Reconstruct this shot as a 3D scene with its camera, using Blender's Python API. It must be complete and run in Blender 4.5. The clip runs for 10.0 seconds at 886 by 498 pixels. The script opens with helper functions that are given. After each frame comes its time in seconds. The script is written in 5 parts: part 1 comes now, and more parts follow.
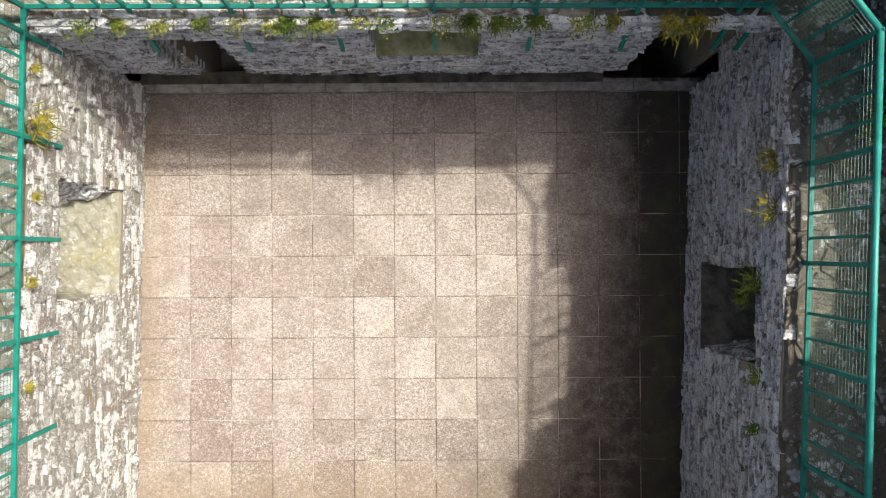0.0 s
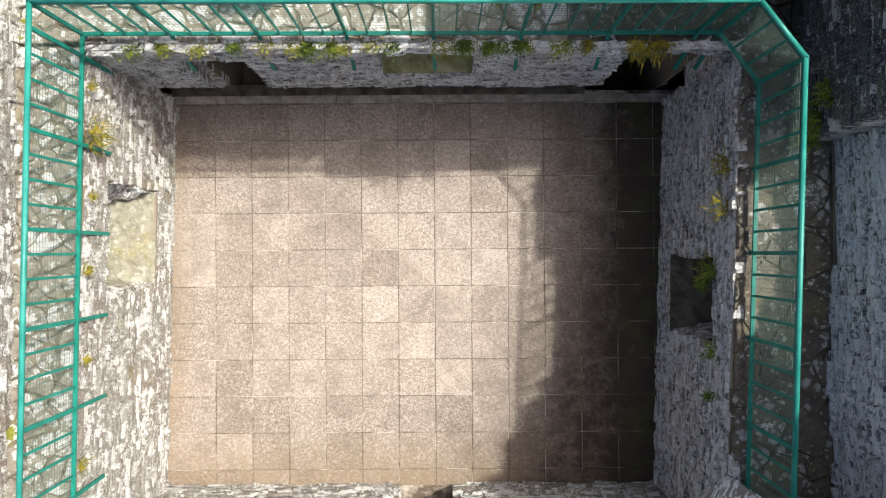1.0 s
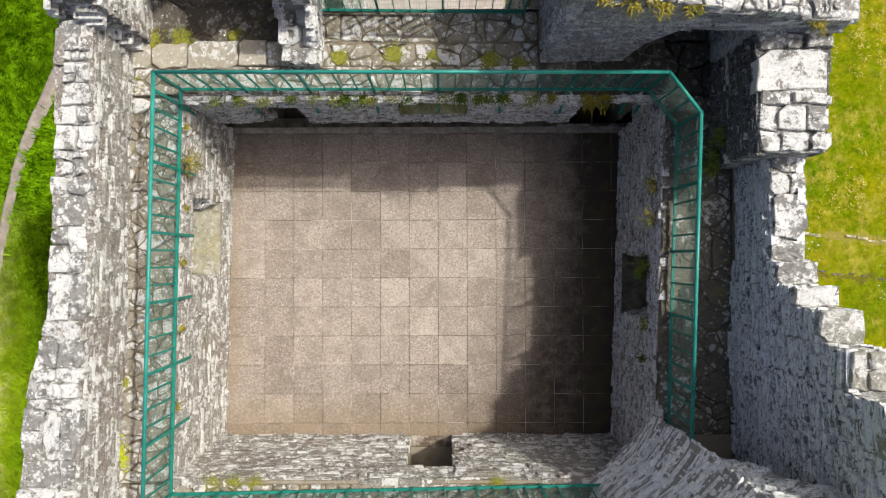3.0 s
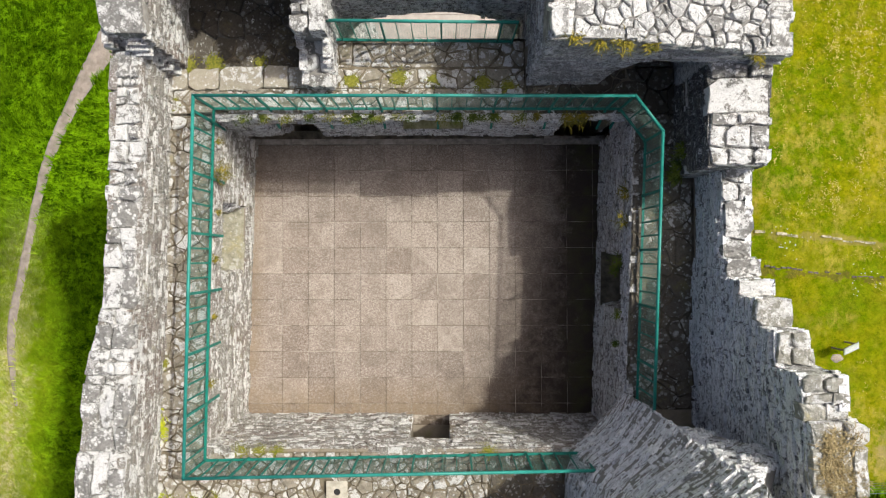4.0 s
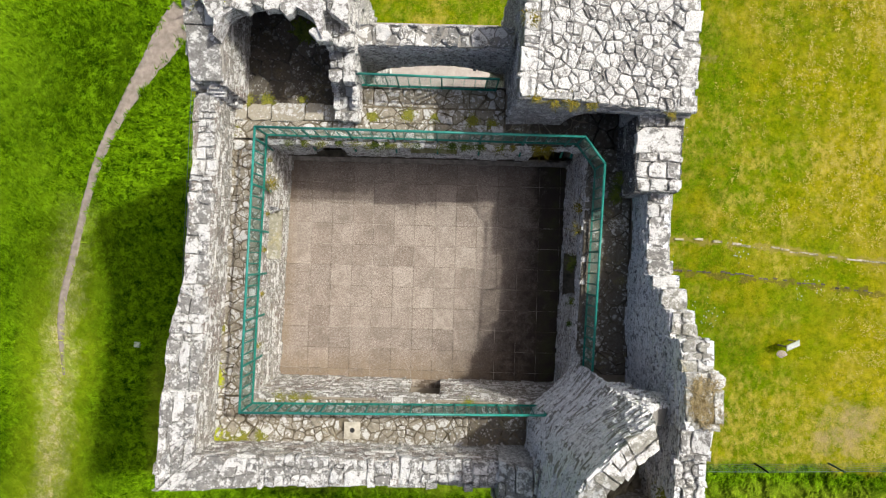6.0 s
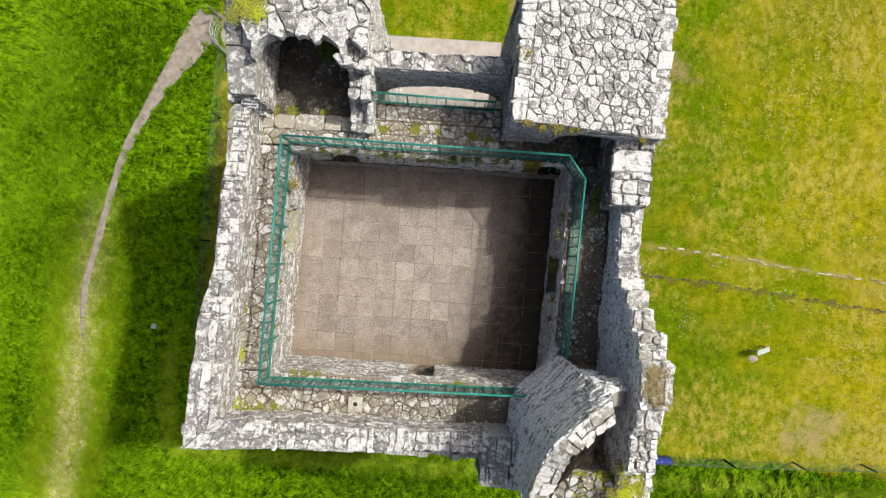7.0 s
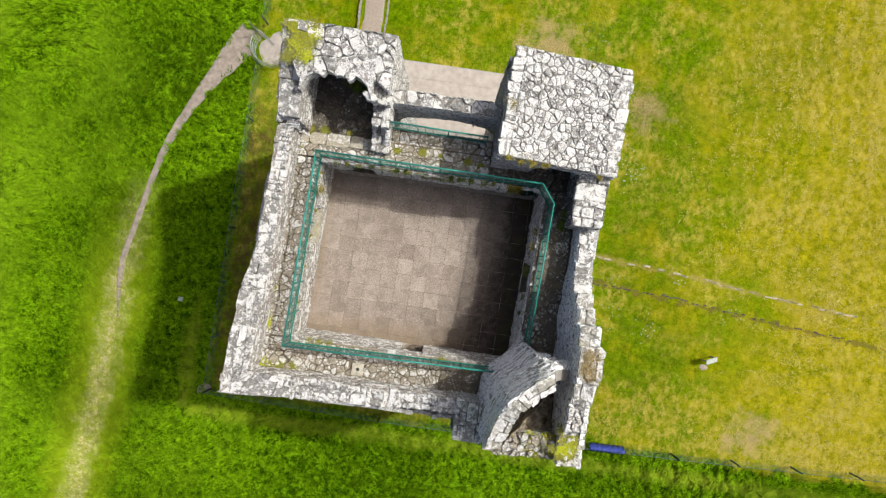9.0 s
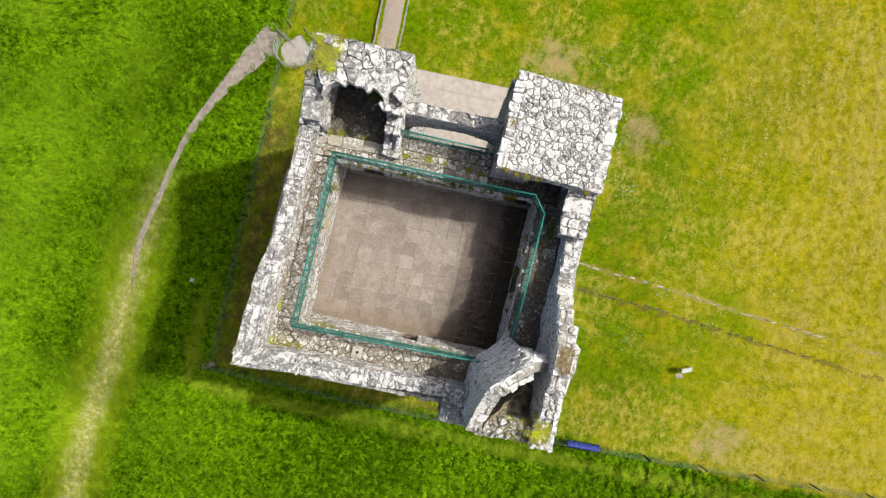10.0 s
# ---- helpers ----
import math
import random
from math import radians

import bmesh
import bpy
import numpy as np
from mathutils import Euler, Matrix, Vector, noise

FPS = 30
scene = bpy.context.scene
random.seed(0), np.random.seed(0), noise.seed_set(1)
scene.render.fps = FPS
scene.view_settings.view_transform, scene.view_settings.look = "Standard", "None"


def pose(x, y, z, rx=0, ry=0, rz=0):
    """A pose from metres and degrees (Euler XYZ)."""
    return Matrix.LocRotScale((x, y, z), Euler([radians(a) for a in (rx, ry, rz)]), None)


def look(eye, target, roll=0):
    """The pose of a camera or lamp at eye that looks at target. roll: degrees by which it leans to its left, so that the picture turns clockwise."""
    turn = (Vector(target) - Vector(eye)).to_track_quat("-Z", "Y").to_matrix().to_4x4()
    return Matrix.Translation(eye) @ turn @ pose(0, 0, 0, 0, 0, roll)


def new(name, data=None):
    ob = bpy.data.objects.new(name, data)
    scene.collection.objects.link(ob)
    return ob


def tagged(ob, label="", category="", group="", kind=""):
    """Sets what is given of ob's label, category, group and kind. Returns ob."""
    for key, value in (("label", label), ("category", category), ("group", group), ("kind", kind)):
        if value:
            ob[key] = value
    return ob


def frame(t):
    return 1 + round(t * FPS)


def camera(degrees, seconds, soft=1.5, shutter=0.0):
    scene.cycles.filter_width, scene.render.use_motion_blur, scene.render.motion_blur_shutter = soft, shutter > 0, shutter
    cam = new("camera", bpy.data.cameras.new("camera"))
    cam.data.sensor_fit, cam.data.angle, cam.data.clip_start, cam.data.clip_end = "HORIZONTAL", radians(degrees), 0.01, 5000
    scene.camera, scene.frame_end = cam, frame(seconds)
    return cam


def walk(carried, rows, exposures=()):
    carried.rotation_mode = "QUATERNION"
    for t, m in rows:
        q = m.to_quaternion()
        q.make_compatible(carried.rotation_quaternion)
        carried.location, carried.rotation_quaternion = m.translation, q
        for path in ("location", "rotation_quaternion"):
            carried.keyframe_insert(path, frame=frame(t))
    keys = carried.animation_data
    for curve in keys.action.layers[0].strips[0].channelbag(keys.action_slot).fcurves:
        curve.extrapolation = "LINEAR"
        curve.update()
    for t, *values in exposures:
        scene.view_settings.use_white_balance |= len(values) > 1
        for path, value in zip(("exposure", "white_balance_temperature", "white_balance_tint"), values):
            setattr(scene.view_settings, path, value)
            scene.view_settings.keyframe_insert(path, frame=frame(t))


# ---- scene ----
cam = camera(70.0, 10.0, soft=1.2)
PATH = [
    (0, 0.130, 0.645, 9.290, 0.321, 0.074, -0.339),
    (0.5, 0.125, 0.618, 9.778, 0.205, 0.024, -0.383),
    (1, 0.147, 0.536, 10.392, 0.376, 0.050, -0.373),
    (1.5, 0.141, 0.476, 11.040, 0.501, 0.068, -0.229),
    (2, 0.131, 0.478, 11.721, 0.536, 0.086, -0.178),
    (2.5, 0.133, 0.460, 12.424, 0.687, 0.137, -0.191),
    (4, 0.212, 0.401, 14.692, 0.667, 0.331, -0.109),
    (4.5, 0.228, 0.365, 15.564, 0.712, 0.318, -0.060),
    (5, 0.284, 0.343, 16.431, 0.758, 0.328, 0.150),
    (5.5, 0.333, 0.313, 17.360, 0.815, 0.338, 0.676),
    (7, 0.400, 0.224, 20.528, 0.838, 0.258, 3.830),
    (7.5, 0.474, 0.238, 21.564, 0.866, 0.186, 4.937),
    (8, 0.543, 0.222, 22.654, 0.899, 0.169, 6.000),
    (8.5, 0.580, 0.208, 23.761, 0.943, 0.139, 7.064),
    (9, 0.593, 0.156, 24.873, 1.046, 0.115, 8.178),
    (9.5, 0.594, 0.095, 25.979, 1.138, 0.021, 9.755),
    (10, 0.634, 0.026, 27.093, 1.198, -0.052, 11.878),
]
walk(cam, [(row[0], pose(*row[1:])) for row in PATH],
     [(0, 0.96, 6450, 7), (1.2, 0.92, 6450, 7), (2.5, 0.54, 6450, 7), (4.5, 0.34, 6450, 7), (7, 0.24, 6450, 7), (10, 0.22, 6450, 7)])

# ---- light ----
world = bpy.data.worlds.new("world")
scene.world = world
world.use_nodes = True
SUN = Vector((0.655, 0.335, 1.0)).normalized()
wn, wl = world.node_tree.nodes, world.node_tree.links
sky = wn.new("ShaderNodeTexSky")
sky.sky_type, sky.sun_disc = "NISHITA", False
sky.sun_elevation, sky.sun_rotation = math.asin(SUN.z), math.atan2(SUN.x, SUN.y)
sky.air_density, sky.dust_density, sky.ozone_density = 0.45, 5.0, 0.3
wl.new(sky.outputs[0], wn["Background"].inputs[0])
wn["Background"].inputs[1].default_value = 0.165
sun = new("sun", bpy.data.lights.new("sun", "SUN"))
sun.data.energy, sun.data.angle, sun.data.color = 3.4, radians(1.5), (1.0, 0.962, 0.885)
sun.matrix_world = look(SUN * 60, (0, 0, 0))


# ---- materials ----
GROUND, WALK = -10.78, 2.66
BARE = ((4.67, 13.11, 1.4), (10.80, 10.05, 1.1), (18.83, -7.20, 1.2), (7.33, 11.33, 1.0))   # worn patches in the mown turf: x, y, radius


class Mat:
    """A small builder for node materials."""

    def __init__(self, name, rough=0.9, metal=0.0):
        self.m = bpy.data.materials.new(name)
        self.m.use_nodes = True
        self.n, self.l = self.m.node_tree.nodes, self.m.node_tree.links
        self.p = self.n["Principled BSDF"]
        self.p.inputs["Roughness"].default_value, self.p.inputs["Metallic"].default_value = rough, metal
        self.p.inputs["Specular IOR Level"].default_value = 0.25
        self.pos = self.n.new("ShaderNodeNewGeometry")
        self.where = self.pos.outputs["Position"]

    def scaled(self, sx, sy, sz):
        k = self.n.new("ShaderNodeVectorMath")
        k.operation = "MULTIPLY"
        self.l.new(self.where, k.inputs[0])
        k.inputs[1].default_value = (sx, sy, sz)
        return k.outputs[0]

    def noise(self, scale, detail=4, rough=0.6, vec=None):
        k = self.n.new("ShaderNodeTexNoise")
        k.inputs["Scale"].default_value, k.inputs["Detail"].default_value, k.inputs["Roughness"].default_value = scale, detail, rough
        self.l.new(vec or self.where, k.inputs["Vector"])
        return k.outputs["Fac"]

    def cells(self, scale, feature="F1", vec=None):
        k = self.n.new("ShaderNodeTexVoronoi")
        k.feature = feature
        k.inputs["Scale"].default_value = scale
        self.l.new(vec or self.where, k.inputs["Vector"])
        return k.outputs["Distance"]

    def step(self, fac, lo, hi, a=0.0, b=1.0):
        k = self.n.new("ShaderNodeMapRange")
        k.inputs["From Min"].default_value, k.inputs["From Max"].default_value = lo, hi
        k.inputs["To Min"].default_value, k.inputs["To Max"].default_value = a, b
        self.l.new(fac, k.inputs["Value"])
        return k.outputs[0]

    def maths(self, op, a, b):
        k = self.n.new("ShaderNodeMath")
        k.operation = op
        for i, v in enumerate((a, b)):
            if isinstance(v, (int, float)):
                k.inputs[i].default_value = v
            else:
                self.l.new(v, k.inputs[i])
        return k.outputs[0]

    def mix(self, fac, a, b, blend="MIX"):
        k = self.n.new("ShaderNodeMix")
        k.data_type, k.blend_type = "RGBA", blend
        for i, v in ((0, fac), (6, a), (7, b)):
            if isinstance(v, (int, float)):
                k.inputs[i].default_value = v
            elif isinstance(v, tuple):
                k.inputs[i].default_value = (*v, 1)
            else:
                self.l.new(v, k.inputs[i])
        return k.outputs[2]

    def island(self):
        return self.pos.outputs["Random Per Island"]

    def each(self):
        return self.n.new("ShaderNodeObjectInfo").outputs["Random"]

    def bump(self, height, strength, distance=0.02):
        k = self.n.new("ShaderNodeBump")
        k.inputs["Strength"].default_value, k.inputs["Distance"].default_value = strength, distance
        self.l.new(height, k.inputs["Height"])
        self.l.new(k.outputs[0], self.p.inputs["Normal"])

    def done(self, colour):
        if isinstance(colour, tuple):
            self.p.inputs["Base Color"].default_value = (*colour, 1)
        else:
            self.l.new(colour, self.p.inputs["Base Color"])
        return self.m


def stone_material(name, dark, light, lichen, single, white=(0.70, 0.692, 0.672), ochre=0.0, spots=0.0, patch=3.2, pale=0.0, brown=0.0, grime=1.0, flecks=False, streaks=0.0, bed=1.7):
    """Weathered limestone: two greys, white lichen in crusts and dots, ochre lichen, pits and grime."""
    k = Mat(name, 0.93)
    own = k.each() if single else k.island()
    grey = k.mix(k.step(k.noise(11.0, 8, 0.78), 0.32, 0.68), dark, light)
    grey = k.mix(k.step(own, 0, 1, 0.0, 0.5 * grime), grey, tuple(0.55 * c for c in dark))
    grey = k.mix(k.step(k.noise(1.3, 5), 0.5, 0.75, 0, 0.4 * grime), grey, tuple(0.55 * c for c in dark))
    grey = k.mix(k.step(own, 0.5, 1.0, 0.0, 0.4 * grime), grey, (0.27, 0.24, 0.195))
    if brown:
        grey = k.mix(k.step(k.noise(0.9, 7, 0.7), 0.48, 0.62, 0, brown), grey, (0.15, 0.075, 0.058))
    grey = k.mix(k.step(k.noise(47, 6, 0.78), 0.34, 0.50, 0.55 * grime, 0), grey, tuple(0.28 * c for c in dark))
    blot = k.maths("ADD", k.noise(patch, 12, 0.80), k.step(own, 0, 1, -0.06, 0.06))
    crust = k.step(blot, 0.61 - 0.22 * lichen, 0.632 - 0.21 * lichen, 0, 0.97)
    crust = k.maths("MULTIPLY", crust, k.step(k.noise(21, 9, 0.8), 0.36, 0.43, 0.15, 1.0))
    if pale:
        crust = k.maths("MAXIMUM", crust, k.maths("MULTIPLY", k.step(own, pale, pale * 0.85), k.step(k.noise(17, 6, 0.7), 0.38, 0.46, 0.1, 0.95)))
    col = k.mix(crust, grey, k.mix(k.step(k.noise(34, 6, 0.75), 0.34, 0.52), tuple(0.66 * c for c in white), white))
    if spots:
        cover = k.step(k.noise(1.7, 5, 0.65), 0.36, 0.64, -0.15, 0.11)
        for grain in (4.6, 10.5):
            edge = k.maths("SUBTRACT", k.maths("ADD", k.cells(grain), k.step(k.noise(grain * 5.5, 4, 0.7), 0.3, 0.7, -0.10, 0.10)), cover)
            col = k.mix(k.step(edge, 0.22, 0.26, spots, 0), col, k.mix(k.step(k.noise(38, 5, 0.7), 0.36, 0.56), tuple(0.72 * c for c in white), white))
    if streaks:
        tone = k.n.new("ShaderNodeTexWhiteNoise")
        tone.noise_dimensions = "1D"
        k.l.new(own, tone.inputs["W"])
        tone = tone.outputs["Value"]
        col = k.mix(k.step(tone, 0.42, 0.05, 0, 0.7), col, tuple(0.45 * c for c in dark))
        col = k.mix(k.step(tone, 0.60, 0.95, 0, min(0.8, 0.7 * streaks)), col, (0.88, 0.88, 0.88))
        col = k.mix(k.step(k.noise(9, 4, 0.72, k.scaled(1, 1, bed)), 0.44, 0.415, 0, 0.9), col, tuple(0.24 * c for c in dark))
        col = k.mix(k.step(k.noise(10, 4, 0.72, k.scaled(0.9, 0.85, bed)), 0.518 - 0.03 * streaks, 0.538 - 0.03 * streaks, 0, min(0.95, 0.95 * streaks)), col, (0.91, 0.91, 0.91))
    if flecks or not single:
        col = k.mix(k.step(k.noise(36, 6, 0.8, k.scaled(1, 1, 2.2)), 0.55, 0.60, 0, 0.75), col, white)
        col = k.mix(k.step(k.noise(29, 6, 0.8, k.scaled(1, 1, 2.2)), 0.45, 0.40, 0, 0.55), col, tuple(0.2 * c for c in dark))
    if ochre:
        col = k.mix(k.step(k.noise(2.1, 9, 0.78), 0.55, 0.64, 0, ochre), col, (0.36, 0.30, 0.07))
    k.bump(k.maths("ADD", k.noise(12, 9, 0.78), k.maths("MULTIPLY", k.noise(80, 4), 0.4)), 1.0, 0.05)
    return k.done(col)


cap_stone = stone_material("lichened_stone", (0.14, 0.136, 0.128), (0.38, 0.368, 0.345), 0.56, True, spots=0.95, ochre=0.08, patch=4.5, grime=0.7)
roof_stone = stone_material("roof_stone", (0.20, 0.196, 0.188), (0.43, 0.42, 0.40), 0.44, True, spots=0.8, patch=4.2, pale=0.42, grime=0.7)
# Vault and roofed passage: their deep shade is put into this darker stone.
dark_flag = stone_material("deep_shade_flagstone", (0.06, 0.05, 0.038), (0.13, 0.112, 0.086), 0.0, True, spots=0.2, ochre=0.12, patch=7.0)
flag_stone = stone_material("flagstone", (0.20, 0.175, 0.135), (0.46, 0.415, 0.335), 0.36, True, spots=0.95, ochre=0.22, patch=4.0, grime=0.55)
# Flagstone darkened to carry the shade on the east walk and beside the turret.
shade_flag = stone_material("shade_flagstone", (0.10, 0.086, 0.066), (0.24, 0.21, 0.168), 0.10, True, spots=0.5, ochre=0.2, patch=5.0)
kerb_stone = stone_material("kerb_flag", (0.36, 0.325, 0.255), (0.56, 0.51, 0.415), 0.24, True, spots=0.97, ochre=0.10, patch=4.0, grime=0.5)
face_stone = stone_material("wall_rubble", (0.25, 0.245, 0.235), (0.55, 0.54, 0.515), 0.40, False, patch=13.0, pale=0.13)
pale_stone = stone_material("pale_rubble", (0.19, 0.176, 0.152), (0.46, 0.434, 0.39), 0.36, False, ochre=0.14, patch=6.0, pale=0.13, brown=0.40)
blue_stone = stone_material("slaty_rubble", (0.29, 0.293, 0.30), (0.60, 0.604, 0.612), 0.54, False, patch=8.0, pale=0.24, grime=0.4, streaks=1.6, bed=2.0)
# Darker copy of the wall rubble, with the wall end's shade in its colour.
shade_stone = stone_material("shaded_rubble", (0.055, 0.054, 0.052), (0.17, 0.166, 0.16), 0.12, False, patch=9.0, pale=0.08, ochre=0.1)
core_stone = stone_material("core_rubble", (0.21, 0.20, 0.185), (0.42, 0.405, 0.375), 0.50, False, patch=4.6)
rim_stone = stone_material("rim_stone", (0.24, 0.23, 0.195), (0.52, 0.505, 0.44), 0.50, True, spots=0.5, ochre=0.35, patch=4.0)
turret_stone = stone_material("turret_rubble", (0.42, 0.417, 0.412), (0.76, 0.755, 0.75), 0.60, False, patch=7.0, pale=0.36, ochre=0.04, grime=0.3, streaks=1.9, bed=3.6)
damp_stone = stone_material("damp_rubble", (0.35, 0.328, 0.305), (0.70, 0.67, 0.63), 0.36, False, patch=7.0, pale=0.2, brown=0.32, grime=0.8, streaks=0.6)
TWIN = {
    face_stone: stone_material("loose_wall_rubble", (0.25, 0.245, 0.235), (0.55, 0.54, 0.515), 0.40, True, patch=13.0, pale=0.13, flecks=True),
    pale_stone: stone_material("loose_pale_rubble", (0.19, 0.176, 0.152), (0.46, 0.434, 0.39), 0.36, True, ochre=0.14, patch=6.0, pale=0.13, brown=0.40, flecks=True),
    turret_stone: stone_material("loose_turret_rubble", (0.42, 0.417, 0.412), (0.76, 0.755, 0.75), 0.60, True, patch=7.0, pale=0.36, ochre=0.04, grime=0.3, streaks=1.9, bed=3.6, flecks=True),
    damp_stone: stone_material("loose_damp_rubble", (0.35, 0.328, 0.305), (0.70, 0.67, 0.63), 0.36, True, patch=7.0, pale=0.2, brown=0.32, grime=0.8, flecks=True, streaks=0.6),
}


def mortar_material():
    k = Mat("mortar", 0.95)
    col = k.mix(k.noise(9, 7, 0.7), (0.15, 0.128, 0.098), (0.34, 0.295, 0.23))
    col = k.mix(k.step(k.noise(2.2, 6), 0.55, 0.7, 0, 0.5), col, (0.16, 0.15, 0.05))
    k.bump(k.noise(30, 6, 0.7), 0.8, 0.03)
    return k.done(col)


def lime_material():
    k = Mat("lime_mortar", 0.95)
    col = k.mix(k.noise(12, 8, 0.75), (0.14, 0.13, 0.115), (0.40, 0.38, 0.345))
    k.bump(k.noise(30, 6, 0.7), 0.9, 0.03)
    return k.done(col)


def tile_material():
    k = Mat("aggregate_slab", 0.9)
    x = k.n.new("ShaderNodeSeparateXYZ")
    k.l.new(k.where, x.inputs[0])
    cast = k.n.new("ShaderNodeObjectInfo").outputs["Color"]
    tone = k.n.new("ShaderNodeSeparateColor")
    k.l.new(cast, tone.inputs[0])
    col = k.mix(tone.outputs[0], (0.115, 0.083, 0.065), (0.385, 0.326, 0.275))
    col = k.mix(k.step(k.each(), 0, 1, 0, 0.16), col, (0.25, 0.235, 0.215))
    blotch = k.noise(7, 9, 0.82)
    col = k.mix(k.step(blotch, 0.52, 0.66, 0, 0.55), col, (0.165, 0.132, 0.106))
    col = k.mix(k.step(blotch, 0.46, 0.34, 0, 0.45), col, (0.50, 0.445, 0.385))
    grain = k.noise(46, 4, 0.85)
    col = k.mix(k.step(grain, 0.53, 0.57, 0, 0.42), col, (0.60, 0.545, 0.485))
    col = k.mix(k.step(grain, 0.47, 0.43, 0, 0.45), col, (0.075, 0.05, 0.04))
    fleck = k.noise(19, 6, 0.85)
    col = k.mix(k.step(fleck, 0.54, 0.59, 0, 0.5), col, (0.11, 0.076, 0.06))
    col = k.mix(k.step(fleck, 0.46, 0.42, 0, 0.5), col, (0.52, 0.465, 0.41))
    col = k.mix(k.step(k.noise(1.6, 8, 0.75), 0.47, 0.62, 0, 0.45), col, (0.12, 0.094, 0.074))
    col = k.mix(k.step(k.noise(0.55, 6, 0.7), 0.50, 0.68, 0, 0.45), col, (0.13, 0.103, 0.083))
    # Damp stains plus shade painted into the slab colour along the north and east.
    shade_axis = k.maths("ADD", x.outputs[0], k.maths("MULTIPLY", x.outputs[1], -0.30))
    damp_shade = k.maths("ADD", k.step(x.outputs[1], 1.0, 3.0, 0, 0.20), k.maths("ADD", k.step(shade_axis, 0.9, 2.9, 0, 0.82), k.step(x.outputs[0], 2.7, 3.4, 0, 0.5)))
    damp_shade = k.maths("MINIMUM", k.maths("MULTIPLY", damp_shade, k.step(k.noise(2.6, 10, 0.82), 0.25, 0.6, 0.25, 1.25)), 0.95)
    rim = k.maths("MAXIMUM", k.step(x.outputs[0], -3.95, -4.35, 0, 0.6), k.step(x.outputs[1], -2.3, -3.25, 0, 0.75))
    col = k.mix(k.maths("MULTIPLY", rim, k.step(k.noise(3.4, 8, 0.75), 0.34, 0.56, 0.2, 1.0)), col, (0.20, 0.145, 0.085))
    col = k.mix(damp_shade, col, (0.036, 0.026, 0.020))
    green = k.maths("MULTIPLY", k.step(x.outputs[0], 2.6, 3.7), k.step(k.noise(1.7, 6, 0.7), 0.45, 0.62))
    col = k.mix(k.maths("MULTIPLY", green, 0.6), col, (0.075, 0.078, 0.022))
    k.bump(k.noise(130, 3), 0.35, 0.006)
    return k.done(col)


def grass_material(name, island):
    """Long lush grass outside the fences, mown and bleached turf within them."""
    k = Mat(name, 1.0)
    k.p.inputs["Specular IOR Level"].default_value = 0.0
    x = k.n.new("ShaderNodeSeparateXYZ")
    k.l.new(k.where, x.inputs[0])
    lush = k.mix(k.step(k.noise(1.9, 10, 0.82), 0.36, 0.58), (0.007, 0.040, 0.001), (0.19, 0.365, 0.006))
    lush = k.mix(k.step(k.noise(4.5, 9, 0.82), 0.475, 0.535, 0, 0.8), lush, (0.005, 0.030, 0.000))
    lush = k.mix(k.step(k.noise(0.9, 7, 0.75), 0.53, 0.64, 0, 0.6), lush, (0.008, 0.046, 0.000))
    clearing = k.maths("ADD", k.noise(0.22, 5, 0.7), k.maths("SUBTRACT", k.step(x.outputs[0], -16, -27, 0, 0.12), k.step(x.outputs[0], -15, -9, 0, 0.10)))
    lush = k.mix(k.maths("MULTIPLY", k.step(clearing, 0.48, 0.66), k.step(k.noise(3.1, 8, 0.75), 0.36, 0.56, 0.15, 0.75)), lush, (0.18, 0.31, 0.010))
    off = k.maths("ADD", k.maths("ABSOLUTE", k.maths("SUBTRACT", k.maths("ADD", x.outputs[0], 17.0), k.maths("MULTIPLY", x.outputs[1], 0.065)), 0), k.step(k.noise(0.8, 5, 0.7), 0.3, 0.7, -0.5, 0.5))
    reach = k.step(x.outputs[1], 3.0, -4.0)
    lush = k.mix(k.maths("MULTIPLY", k.step(off, 2.3, 0.7, 0, 0.8), reach), lush, (0.27, 0.35, 0.013))
    straw = k.step(k.noise(4.2, 8, 0.8), 0.46, 0.58, 0.1, 0.9)
    lush = k.mix(k.maths("MULTIPLY", k.step(off, 0.95, 0.1, 0, 0.95), reach), lush, k.mix(straw, (0.34, 0.37, 0.03), (0.66, 0.57, 0.33)))
    jog = k.step(k.noise(0.7, 5, 0.7), 0.3, 0.7, -0.3, 0.3)
    side = k.maths("MULTIPLY", k.step(k.maths("ADD", k.maths("ABSOLUTE", k.maths("ADD", x.outputs[0], 12.75), 0), jog), 0.55, 0.1), k.maths("MULTIPLY", k.step(x.outputs[1], -10.3, -9.8), k.step(x.outputs[1], -3.0, -6.0)))
    front = k.maths("MULTIPLY", k.step(k.maths("ADD", k.maths("ABSOLUTE", k.maths("ADD", x.outputs[1], 10.05), 0), jog), 0.55, 0.1), k.step(x.outputs[0], -12.9, -12.3))
    trail = k.maths("MULTIPLY", k.maths("MAXIMUM", side, front), k.step(k.noise(1.7, 6, 0.75), 0.34, 0.58, 0.2, 0.8))
    lush = k.mix(trail, lush, (0.24, 0.31, 0.02))
    dry = k.mix(k.step(k.noise(2.2, 10, 0.84), 0.40, 0.60), (0.17, 0.20, 0.000), (0.47, 0.405, 0.012))
    dry = k.mix(k.step(k.noise(7.5, 7, 0.8), 0.51, 0.58, 0, 0.45), dry, (0.15, 0.155, 0.002))
    dry = k.mix(k.step(k.noise(0.42, 6, 0.65), 0.50, 0.64, 0, 0.45), dry, (0.46, 0.375, 0.03))
